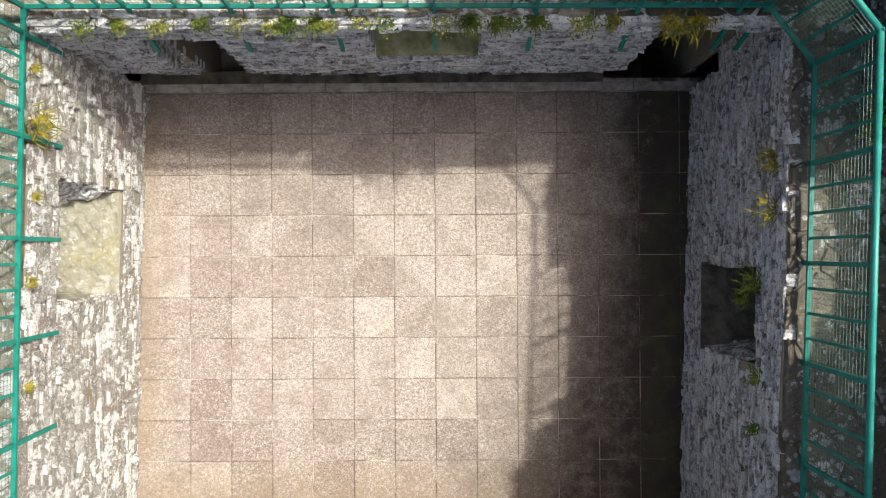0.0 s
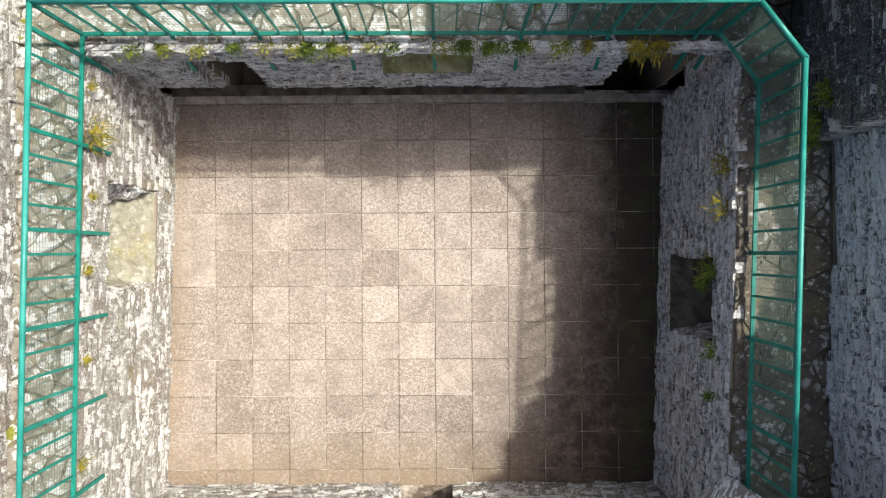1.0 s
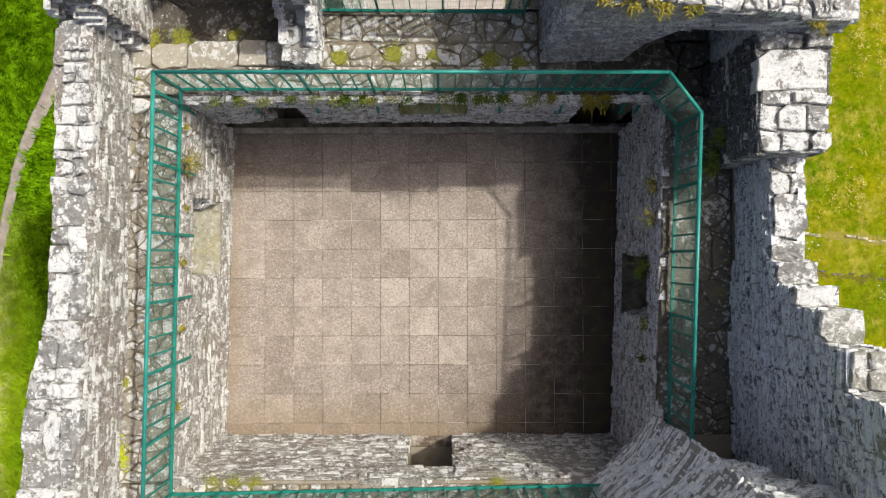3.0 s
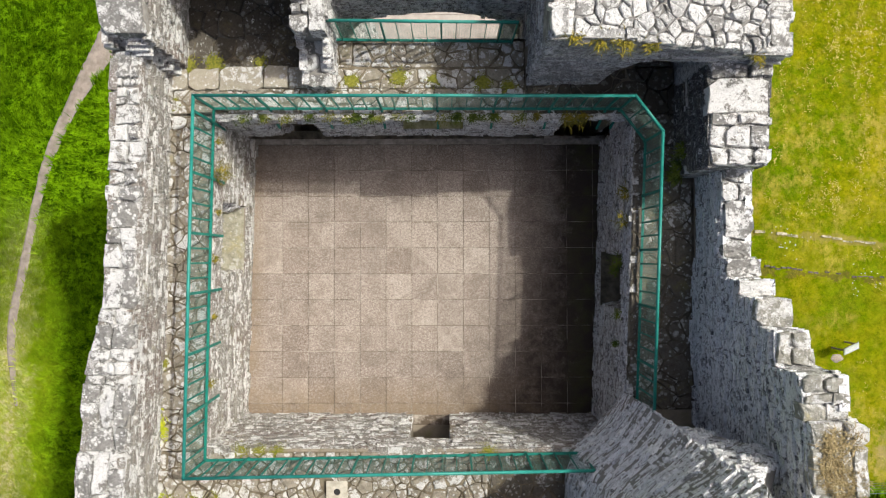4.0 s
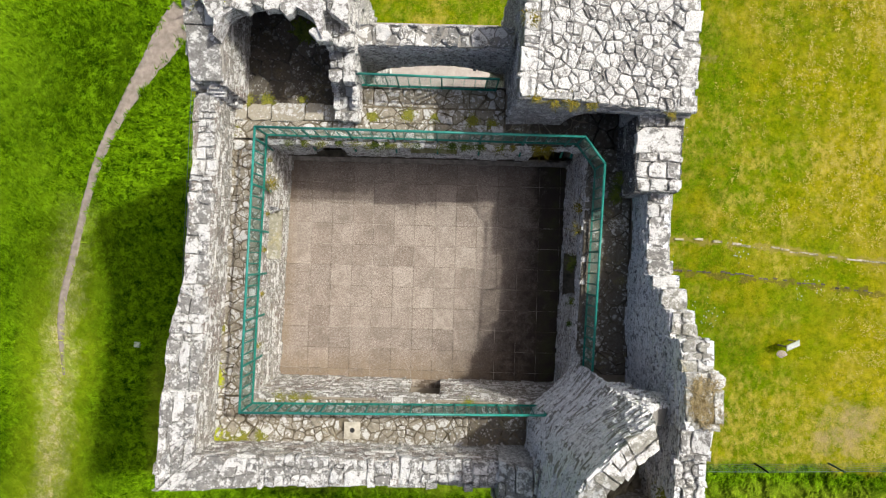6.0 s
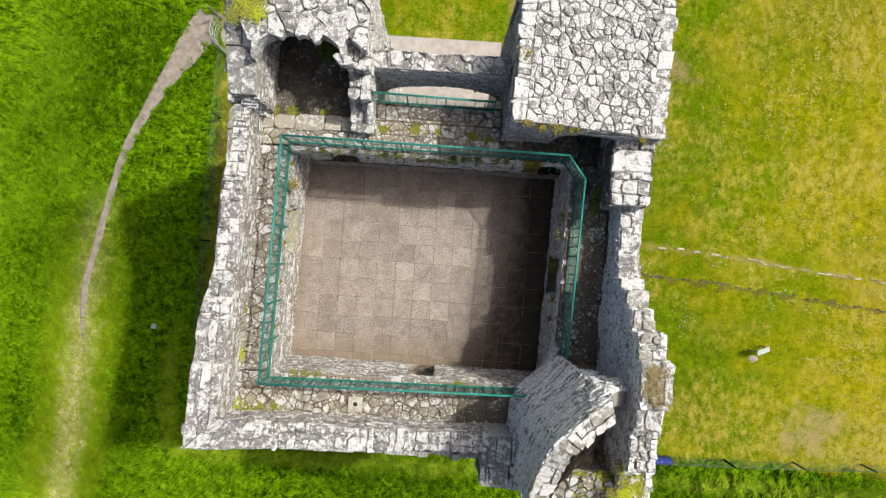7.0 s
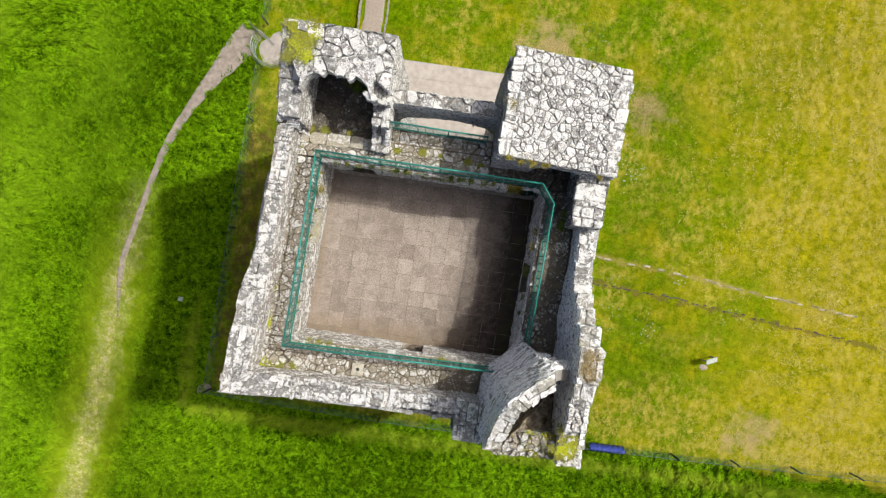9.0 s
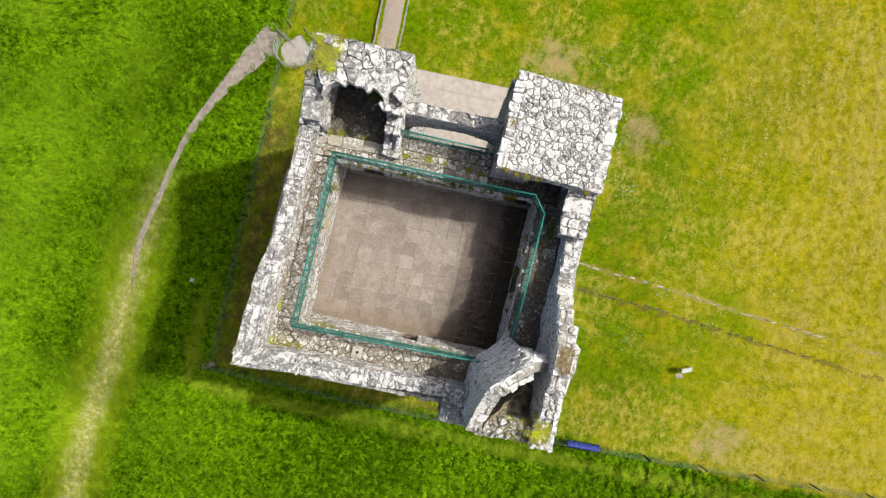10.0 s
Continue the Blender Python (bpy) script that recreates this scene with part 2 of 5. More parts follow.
    near = k.maths("MULTIPLY", k.step(k.maths("ADD", x.outputs[0], k.step(k.noise(0.25, 5, 0.7), 0.3, 0.7, -5, 5)), 22.0, 12.0), k.step(k.noise(0.45, 7, 0.72), 0.30, 0.52))
    dry = k.mix(k.maths("MULTIPLY", near, 0.9), dry, k.mix(k.step(k.noise(2.6, 9, 0.82), 0.41, 0.59), (0.045, 0.125, 0.000), (0.16, 0.27, 0.002)))
    tuftv = k.scaled(2.2, 1.5, 1.0)
    bare = k.maths("MULTIPLY", k.step(k.maths("ADD", k.noise(0.33, 6, 0.7), k.maths("MAXIMUM", k.step(x.outputs[0], 8, 24, -0.10, 0.08), k.maths("MULTIPLY", k.step(x.outputs[1], -5.0, -7.0, 0, 0.14), k.step(x.outputs[0], 8, 11)))), 0.46, 0.60), k.step(k.noise(1.1, 10, 0.8, tuftv), 0.46, 0.60))
    dry = k.mix(k.maths("MULTIPLY", bare, 0.8), dry, (0.50, 0.40, 0.07))
    for cx, cy, r in BARE:
        away = k.n.new("ShaderNodeVectorMath")
        away.operation = "DISTANCE"
        k.l.new(k.where, away.inputs[0])
        away.inputs[1].default_value = (cx, cy, GROUND)
        ring = k.maths("ADD", away.outputs["Value"], k.step(k.noise(0.9, 9, 0.8), 0.3, 0.7, -1.3 * r, 1.3 * r))
        dry = k.mix(k.step(ring, r * 1.3, r * 0.2, 0, 0.8), dry, (0.43, 0.32, 0.16))
    for base, half, tint in ((1.62, 0.13, (0.34, 0.28, 0.07)), (0.16, 0.09, (0.17, 0.14, 0.03))):
        line = k.maths("ADD", k.maths("SUBTRACT", x.outputs[1], base), k.maths("MULTIPLY", k.maths("SUBTRACT", x.outputs[0], 9.0), 0.088))
        band = k.step(k.maths("ADD", k.maths("ABSOLUTE", line, 0), k.step(k.noise(1.3, 6, 0.7), 0.3, 0.7, -0.3, 0.3)), half * 1.3, half * 0.4, 0, 0.75)
        dry = k.mix(k.maths("MULTIPLY", band, k.step(x.outputs[0], 6.0, 7.5)), dry, tint)
    wob = k.step(k.noise(0.9, 4), 0.3, 0.7, -0.4, 0.4)
    mown = k.maths("MULTIPLY", k.step(k.maths("ADD", x.outputs[0], wob), -11.7, -11.1), k.step(k.maths("ADD", x.outputs[1], wob), -9.1, -8.6))
    strip = k.maths("MULTIPLY", k.step(k.maths("ADD", x.outputs[0], wob), -6.9, -8.2), k.step(x.outputs[1], 9.0, 6.0))
    strip = k.maths("MAXIMUM", strip, k.maths("MULTIPLY", k.step(x.outputs[1], -6.9, -7.6, 0, 0.6), k.step(x.outputs[0], 5.5, 2.5)))
    dry = k.mix(k.maths("MULTIPLY", k.maths("MULTIPLY", strip, k.step(k.noise(1.2, 7, 0.75), 0.38, 0.60)), 0.9), dry, (0.115, 0.078, 0.026))
    col = k.mix(mown, lush, dry)
    if island:
        col = k.mix(k.step(k.island(), 0, 1, 0, 0.42), col, k.mix(mown, (0.15, 0.27, 0.003), (0.44, 0.37, 0.04)))
    else:
        k.bump(k.noise(5, 10, 0.8), 1.0, 0.25)
    return k.done(col)


def plain(name, a, b, scale, rough, metal=0.0, bump=0.0, mid=(0.35, 0.65)):
    k = Mat(name, rough, metal)
    if bump:
        k.bump(k.noise(scale * 2, 5), bump, 0.01)
    return k.done(k.mix(k.step(k.noise(scale, 6, 0.65), *mid), a, b))


mortar, lime = mortar_material(), lime_material()
roof_mortar = plain("roof_mortar", (0.10, 0.096, 0.09), (0.30, 0.288, 0.27), 7, 0.95, 0, 0.6)
walk_mortar = plain("walk_mortar", (0.06, 0.048, 0.03), (0.22, 0.185, 0.13), 4, 0.95, 0, 0.6)
dark_mortar = plain("dark_mortar", (0.05, 0.042, 0.03), (0.15, 0.13, 0.095), 4, 0.95, 0, 0.6)
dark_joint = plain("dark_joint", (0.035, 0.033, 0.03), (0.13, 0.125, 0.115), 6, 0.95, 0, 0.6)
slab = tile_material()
slab_bed = plain("slab_joint", (0.10, 0.076, 0.055), (0.42, 0.375, 0.32), 1.3, 0.95, 0, 0.3, (0.48, 0.58))
turf = grass_material("turf", False)
blades = grass_material("grass_blades", True)
green_paint = plain("green_paint", (0.006, 0.12, 0.09), (0.014, 0.19, 0.145), 6, 0.5, 0.0, 0.1)
rail_paint = plain("rail_paint", (0.012, 0.15, 0.122), (0.035, 0.24, 0.20), 4, 0.4, 0.0, 0.1)
wire_paint = plain("wire", (0.04, 0.11, 0.09), (0.13, 0.22, 0.185), 8, 0.5)
galvanised = plain("galvanised_steel", (0.28, 0.30, 0.30), (0.45, 0.46, 0.46), 12, 0.45, 0.6)
post_wood = plain("post_timber", (0.10, 0.08, 0.06), (0.24, 0.20, 0.15), 14, 0.9, 0, 0.4)
moss_bright = plain("bright_moss", (0.20, 0.26, 0.008), (0.48, 0.48, 0.025), 20, 0.95, 0, 0.8)
moss = plain("moss", (0.09, 0.105, 0.012), (0.27, 0.255, 0.04), 25, 0.95, 0, 0.8)
fern_green = plain("fern", (0.05, 0.06, 0.008), (0.31, 0.24, 0.022), 9, 0.8)
leaf_green = plain("fern_leaf", (0.035, 0.065, 0.008), (0.15, 0.18, 0.02), 5, 0.8)
dead_grass = plain("dead_grass", (0.20, 0.15, 0.07), (0.42, 0.34, 0.18), 9, 0.95)
straw_pale = plain("straw", (0.36, 0.30, 0.05), (0.54, 0.45, 0.13), 6, 0.95)
footing_pale = plain("footing_pale", (0.15, 0.14, 0.055), (0.42, 0.375, 0.27), 2.4, 0.95, 0, 0.6, (0.44, 0.60))
dirt = plain("dirt", (0.18, 0.15, 0.125), (0.30, 0.255, 0.215), 2.6, 0.95, 0, 0.6)
heap_earth = plain("heap_earth", (0.07, 0.055, 0.035), (0.34, 0.30, 0.23), 4.5, 0.95, 0, 0.9)
gravel = plain("gravel", (0.18, 0.15, 0.12), (0.36, 0.30, 0.245), 18, 0.95, 0, 0.8)
concrete = plain("concrete_paving", (0.30, 0.265, 0.235), (0.40, 0.36, 0.32), 3, 0.9, 0, 0.3)
kerb_flag_plain = plain("kerb_face", (0.17, 0.15, 0.125), (0.36, 0.325, 0.28), 7, 0.95, 0, 0.5)
pale_slab = plain("pale_slab", (0.30, 0.275, 0.22), (0.50, 0.465, 0.39), 6, 0.95, 0, 0.5)
mossy_sill = plain("mossy_sill", (0.15, 0.14, 0.05), (0.36, 0.33, 0.19), 6, 0.95, 0, 0.6)
field_wire = plain("field_wire", (0.03, 0.06, 0.045), (0.10, 0.15, 0.115), 9, 0.5)
fence_post = plain("fence_post", (0.015, 0.04, 0.03), (0.05, 0.085, 0.07), 8, 0.5)
worn = plain("worn_grass", (0.22, 0.19, 0.03), (0.40, 0.32, 0.16), 3.0, 1.0, 0, 0.6)
plaster = stone_material("old_plaster", (0.22, 0.205, 0.14), (0.47, 0.45, 0.36), 0.20, True, spots=0.35, ochre=0.30, patch=5.0, grime=0.5)
board_white = plain("sign_face", (0.28, 0.33, 0.25), (0.46, 0.49, 0.40), 7, 0.5)
blue_plastic = plain("blue_cover", (0.012, 0.022, 0.11), (0.035, 0.055, 0.28), 5, 0.5)
hole_black = plain("hole_black", (0.012, 0.012, 0.012), (0.03, 0.03, 0.03), 9, 0.6)

# ---- helpers for meshes ----
rng = random.Random(7)


def mesh_from(name, verts, faces, mat, smooth=False):
    me = bpy.data.meshes.new(name)
    me.from_pydata(verts, [], faces)
    me.materials.append(mat)
    if smooth:
        me.polygons.foreach_set("use_smooth", [True] * len(me.polygons))
    me.update()
    return me


def part(name, data, mat, parent, label="", kind="", smooth=False):
    """One mesh object under a thing or a part; data is a pair of vertices and faces, or a bmesh."""
    if isinstance(data, bmesh.types.BMesh):
        me = bpy.data.meshes.new(name)
        data.normal_update()
        data.to_mesh(me)
        data.free()
        me.materials.append(mat)
        if smooth:
            me.polygons.foreach_set("use_smooth", [True] * len(me.polygons))
    else:
        me = mesh_from(name, data[0], data[1], mat, smooth)
    ob = new(name, me)
    ob.parent = parent
    if parent is not None:
        ob.matrix_parent_inverse = parent.matrix_basis.inverted()
    return tagged(ob, label, "", "", kind)


def thing(name, at, label, category, kind="", group=""):
    ob = new(name)
    ob.location = at
    ob.empty_display_size = 0.2
    return tagged(ob, label, category, group, kind)


def prism(poly, z0, z1):
    """A prism over a plan outline that runs counter-clockwise; z1 is a number or one per corner."""
    n = len(poly)
    tops = z1 if isinstance(z1, (list, tuple)) else [z1] * n
    v = [(x, y, z0) for x, y in poly] + [(x, y, t) for (x, y), t in zip(poly, tops)]
    f = [tuple(range(n - 1, -1, -1)), tuple(range(n, 2 * n))] + [(i, (i + 1) % n, n + (i + 1) % n, n + i) for i in range(n)]
    return v, f


def upright(outline, y0, y1):
    """A slab whose outline lies in x and z and which is thick from y0 to y1."""
    n = len(outline)
    v = [(x, y0, z) for x, z in outline] + [(x, y1, z) for x, z in outline]
    f = [tuple(range(n)), tuple(range(2 * n - 1, n - 1, -1))] + [((i + 1) % n, i, n + i, n + (i + 1) % n) for i in range(n)]
    return v, f


def joined(*meshes):
    v, f = [], []
    for a, b in meshes:
        k = len(v)
        v += a
        f += [tuple(i + k for i in q) for q in b]
    return v, f


def bar(a, b, w, d=None, up=(0, 0, 1)):
    """A square bar from a to b."""
    a, b = Vector(a), Vector(b)
    ax = (b - a).normalized()
    s = ax.cross(Vector(up))
    if s.length < 1e-3:
        s = ax.cross(Vector((1, 0, 0)))
    s.normalize()
    t = s.cross(ax)
    d = d or w
    v = []
    for p in (a, b):
        for i, j in ((-1, -1), (1, -1), (1, 1), (-1, 1)):
            v.append(tuple(p + s * (i * w / 2) + t * (j * d / 2)))
    f = [(0, 3, 2, 1), (4, 5, 6, 7)] + [(i, (i + 1) % 4, 4 + (i + 1) % 4, 4 + i) for i in range(4)]
    return v, f


def tube(points, r, sides=8):
    """A round tube along a line of points."""
    pts = [Vector(p) for p in points]
    v, f = [], []
    for i, p in enumerate(pts):
        ax = (pts[min(i + 1, len(pts) - 1)] - pts[max(i - 1, 0)]).normalized()
        s = ax.cross(Vector((0, 0, 1)))
        if s.length < 1e-3:
            s = Vector((1, 0, 0))
        s.normalize()
        t = s.cross(ax)
        for k in range(sides):
            a = 2 * math.pi * k / sides
            v.append(tuple(p + s * (r * math.cos(a)) + t * (r * math.sin(a))))
    for i in range(len(pts) - 1):
        for k in range(sides):
            m = (k + 1) % sides
            f.append((i * sides + k, i * sides + m, (i + 1) * sides + m, (i + 1) * sides + k))
    f += [tuple(range(sides - 1, -1, -1)), tuple(range((len(pts) - 1) * sides, len(pts) * sides))]
    return v, f


def cell_polygons(w, h, size, jitter=0.4, stretch=1.0, extra=0.3):
    """Irregular cells of mixed size that fill a w by h rectangle, their corners knocked off."""
    su, sv = size * stretch, size / stretch
    nu, nv = max(1, round(w / su)), max(1, round(h / sv))
    du, dv = w / nu, h / nv
    seeds = []
    for i in range(-2, nu + 2):
        for j in range(-2 if nv > 1 else 0, nv + 2 if nv > 1 else 1):
            if nv > 1 and rng.random() < 0.14:
                continue
            off = 0.4 * (j % 2) - 0.2 if nv > 1 else 0.0
            seeds.append(((i + 0.5 + off + rng.uniform(-jitter, jitter)) * du, (j + 0.5 + rng.uniform(-jitter, jitter)) * dv))
    if nv > 1:
        seeds += [(rng.uniform(0, w), rng.uniform(0, h)) for _ in range(int(extra * nu * nv))]
    seeds = [(x, y, rng.uniform(-0.5, 0.5) * du * dv) for x, y in seeds]
    reach = 3.2 * max(du, dv)
    out = []
    for cx, cy, cw in seeds:
        if not (-du < cx < w + du and -dv < cy < h + dv):
            continue
        poly = [(0, 0), (w, 0), (w, h), (0, h)]
        for ox, oy, ow in seeds:
            nx, ny = ox - cx, oy - cy
            if not poly or (nx == 0 and ny == 0) or abs(nx) > reach or abs(ny) > reach:
                continue
            lim = (ox * ox + oy * oy - cx * cx - cy * cy + cw - ow) / 2
            cut = []
            for q in range(len(poly)):
                p, r = poly[q], poly[(q + 1) % len(poly)]
                dp, dr = p[0] * nx + p[1] * ny - lim, r[0] * nx + r[1] * ny - lim
                if dp <= 0:
                    cut.append(p)
                if dp * dr < 0:
                    f = dp / (dp - dr)
                    cut.append((p[0] + (r[0] - p[0]) * f, p[1] + (r[1] - p[1]) * f))
            poly = cut
        if len(poly) < 3:
            continue
        area = 0.5 * sum(poly[q][0] * poly[(q + 1) % len(poly)][1] - poly[(q + 1) % len(poly)][0] * poly[q][1] for q in range(len(poly)))
        if area < 0.05 * du * dv:
            continue
        soft = []
        for q in range(len(poly)):
            p, r = poly[q], poly[(q + 1) % len(poly)]
            k = rng.choice((0.03, 0.05, 0.12, 0.26))
            soft += [(p[0] + (r[0] - p[0]) * k, p[1] + (r[1] - p[1]) * k), (p[0] + (r[0] - p[0]) * (1 - k), p[1] + (r[1] - p[1]) * (1 - k))]
        out.append(soft)
    return out


def block_polygons(w, h, size, whole=False):
    """Squared blocks across a strip w long and h wide, one to three deep, with uneven ends."""
    out, u = [], 0.0
    while u < w - 0.02:
        e = u + size * rng.choice((0.45, 0.7, 1.0, 1.3, 1.8)) * rng.uniform(0.85, 1.15)
        if w - e < 0.35 * size:
            e = w
        cuts = [0.0, h]
        if h > 0.22 and not whole and rng.random() < 0.75:
            cuts.insert(1, h * rng.uniform(0.3, 0.7))
        if h > 0.55 and not whole and rng.random() < 0.6:
            cuts = [0.0, h * rng.uniform(0.22, 0.38), h * rng.uniform(0.55, 0.75), h]
        slant = rng.uniform(-0.03, 0.03) if 0 < u else 0.0
        for c0, c1 in zip(cuts, cuts[1:]):
            g = lambda s: rng.uniform(-s, s)
            lo = c0 + (rng.uniform(-0.09, 0.015) if c0 == 0.0 else g(0.012))
            hi = c1 + (rng.uniform(-0.015, 0.09) if c1 == h else g(0.012))
            parts = [(u, e)]
            if e - u > 0.8 * size and not whole and rng.random() < 0.35:
                m = u + (e - u) * rng.uniform(0.35, 0.65)
                parts = [(u, m), (m, e)]
            for a, b in parts:
                out.append([(a + slant + g(0.02), lo + g(0.02)), (b + slant + g(0.02), lo + g(0.02)), (b - slant + g(0.02), hi + g(0.02)), (a - slant + g(0.02), hi + g(0.02))])
                for q in (3, 2, 1, 0):
                    if rng.random() < 0.5:
                        continue
                    p, l, r = out[-1][q], out[-1][q - 1], out[-1][(q + 1) % 4]
                    f = rng.uniform(0.1, 0.35)
                    out[-1][q:q + 1] = [(p[0] + (l[0] - p[0]) * f, p[1] + (l[1] - p[1]) * f), (p[0] + (r[0] - p[0]) * f, p[1] + (r[1] - p[1]) * f)]
        u = e
    return out


def lay_stones(name, parent, quad, size, mat, thick=0.14, rise=0.03, joint=0.014, jitter=0.36, stretch=1.0, label="", rough=0.03, keep=None, tall=0.1, blocks=False, extra=0.3):
    """Covers a four-cornered patch with irregular flat stones, each an object of its own under parent."""
    q = [Vector(p) for p in quad]
    w = ((q[1] - q[0]).length + (q[2] - q[3]).length) / 2
    h = ((q[3] - q[0]).length + (q[2] - q[1]).length) / 2

    def place(u, v):
        u, v = u / w, v / h
        return q[0] * ((1 - u) * (1 - v)) + q[1] * (u * (1 - v)) + q[2] * (u * v) + q[3] * ((1 - u) * v)

    for poly in (block_polygons(w, h, size, blocks == "whole") if blocks else cell_polygons(w, h, size, jitter, stretch, extra)):
        n = len(poly)
        cu, cv = sum(p[0] for p in poly) / n, sum(p[1] for p in poly) / n
        if keep and not keep(place(cu, cv)):
            continue
        ring = []
        for i in range(n):
            a, b = poly[i], poly[(i + 1) % n]
            if math.hypot(b[0] - a[0], b[1] - a[1]) < 0.018:
                continue
            e = math.hypot(b[0] - a[0], b[1] - a[1])
            steps = min(3, max(1, round(e / 0.13)))
            for st in range(steps):
                fr = st / steps
                wob = rng.uniform(-0.028, 0.012) if st else rng.uniform(-0.018, 0.004)
                ru, rv = a[0] + (b[0] - a[0]) * fr, a[1] + (b[1] - a[1]) * fr
                d = math.hypot(ru - cu, rv - cv) or 1.0
                ring.append((ru + (ru - cu) / d * wob, rv + (rv - cv) / d * wob))
        if len(ring) < 3:
            continue
        up, tx, ty = rise * rng.uniform(tall, 1.7), rng.uniform(-rough, rough), rng.uniform(-rough, rough)
        gap = joint * rng.choice((0.5, 0.8, 1.2, 2.2))
        low, mid, top, crown = [], [], [], []
        for u, v in ring:
            r = math.hypot(u - cu, v - cv) or 1e-3
            k1 = max(0.3, 1 - gap * rng.uniform(0.4, 1.8) / r)
            k2 = max(0.2, k1 - rng.uniform(0.004, 0.024) / r)
            a = place(cu + (u - cu) * k1, cv + (v - cv) * k1)
            b = place(cu + (u - cu) * k2, cv + (v - cv) * k2)
            tilt = ((u - cu) * tx + (v - cv) * ty) * 2 + rng.uniform(-0.3, 0.3) * rough * 0.7
            low.append((a.x, a.y, a.z - thick))
            mid.append((a.x, a.y, a.z + up - rng.uniform(0.012, 0.03) + tilt))
            top.append((b.x, b.y, b.z + up + tilt))
            k3 = k2 * rng.uniform(0.4, 0.68)
            d = place(cu + (u - cu) * k3, cv + (v - cv) * k3)
            crown.append((d.x, d.y, d.z + up + tilt * k3 / k2 + rng.uniform(-0.012, 0.018) * min(1.0, rough * 22)))
        m = len(low)
        c = place(cu, cv)
        verts = low + mid + top + crown + [(c.x, c.y, c.z + up + rng.uniform(-0.15, 0.3) * rough)]
        faces = []
        for i in range(m):
            j = (i + 1) % m
            faces += [(i, j, m + j, m + i), (m + i, m + j, 2 * m + j, 2 * m + i), (2 * m + i, 2 * m + j, 3 * m + j, 3 * m + i), (3 * m + i, 3 * m + j, 4 * m)]
        part(name, (verts, faces), mat, parent, label)


def masonry(p0, p1, lo, hi, course=0.06, length=0.2, proud=0.026, holes=(), back=0.10, lean=0.0):
    """A face of roughly coursed rubble from p0 to p1 in plan, seen from its left side; lo and hi are heights or functions of the way along it."""
    a, b = Vector((*p0, 0)), Vector((*p1, 0))
    run = (b - a).length
    ax = (b - a).normalized()
    out = Vector((-ax.y, ax.x, 0))
    lo_f = lo if callable(lo) else (lambda s: lo)
    hi_f = hi if callable(hi) else (lambda s: hi)
    zmin, zmax = min(lo_f(run * i / 20) for i in range(21)), max(hi_f(run * i / 20) for i in range(21))
    verts, faces = [], []

    def lay(s0, s1, z0, z1, wave):
        mid, mz = (s0 + s1) / 2, (z0 + z1) / 2
        if s1 - s0 < 0.025 or mz < lo_f(mid) or mz > hi_f(mid):
            return
        for h in holes:
            if h[2] < mz < h[3]:
                if h[0] < mid < h[1]:
                    return
                if s0 < h[0] < s1:
                    s1 = h[0]
                elif s0 < h[1] < s1:
                    s0 = h[1]
        d = 0.006 + proud * (1.5 * rng.random() ** 2 + (0.9 if rng.random() < 0.08 else 0.0))
        k = len(verts)
        jz, js = min(0.03, (z1 - z0) * 0.3), min(0.04, (s1 - s0) * 0.2)
        for ss, zz in ((s0 + 0.003, z0 + 0.002), (s1 - 0.003, z0 + 0.002), (s1 - 0.003, z1 - 0.002), (s0 + 0.003, z1 - 0.002)):
            zz += rng.uniform(-jz, jz) + 0.03 * math.sin(ss * 1.9 + wave)
            ss += rng.uniform(-js, js)
            o = lean * (zz - zmin)
            f = a + ax * ss + out * (d + o + rng.uniform(-0.014, 0.018))
            r = a + ax * ss + out * (o - back)
            verts.extend([(f.x, f.y, zz), (r.x, r.y, zz)])
        faces.extend([(k, k + 2, k + 4, k + 6), (k + 1, k + 3, k + 2, k), (k + 3, k + 5, k + 4, k + 2), (k + 5, k + 7, k + 6, k + 4), (k + 7, k + 1, k, k + 6)])

    z = zmin
    while z < zmax - 0.01:
        ch = course * rng.choice((0.6, 0.8, 1.0, 1.3, 1.8))
        s = -rng.uniform(0, length)
        while s < run:
            e = s + length * rng.choice((0.3, 0.5, 0.8, 1.0, 1.4, 2.0)) * rng.uniform(0.8, 1.2)
            s0, s1 = max(s, 0), min(e, run)
            if ch > course and rng.random() < 0.4:
                m = z + ch * rng.uniform(0.35, 0.65)
                lay(s0, s1, z, m, z * 0.3)
                lay(s0, s1, m, z + ch, z * 0.3)
            else:
                lay(s0, s1, z, z + ch, z * 0.3)
            s = e
        z += ch
    return verts, [tuple(reversed(f)) for f in faces]


LATE = []


def facing(name, data, mat, owner, limit=300):
    """Rubble facing: its highest stones are set aside as parts of their own, the rest stay joined."""
    v, f = data
    count = len(v) // 8
    order = sorted(range(count), key=lambda s: -sum(p[2] for p in v[8 * s:8 * s + 8]))
    chosen = set(order[:limit])
    rest_v, rest_f = [], []
    for s in range(count):
        sv = v[8 * s:8 * s + 8]
        sf = [tuple(i - 8 * s for i in q) for q in f[5 * s:5 * s + 5]]
        if s in chosen:
            LATE.append((sv, sf, TWIN[mat], owner))
        else:
            base = len(rest_v)
            rest_v += sv
            rest_f += [tuple(i + base for i in q) for q in sf]
    part(name, (rest_v, rest_f), mat, owner, kind="stuff")


# ---- plan ----
A, B, C, D = (-4.24, 3.08), (3.80, 3.04), (3.58, -3.25), (-4.42, -3.25)
NW, SW, SE, NE = (-5.50, 4.55), (-6.10, -5.15), (5.48, -5.05), (5.60, 4.55)


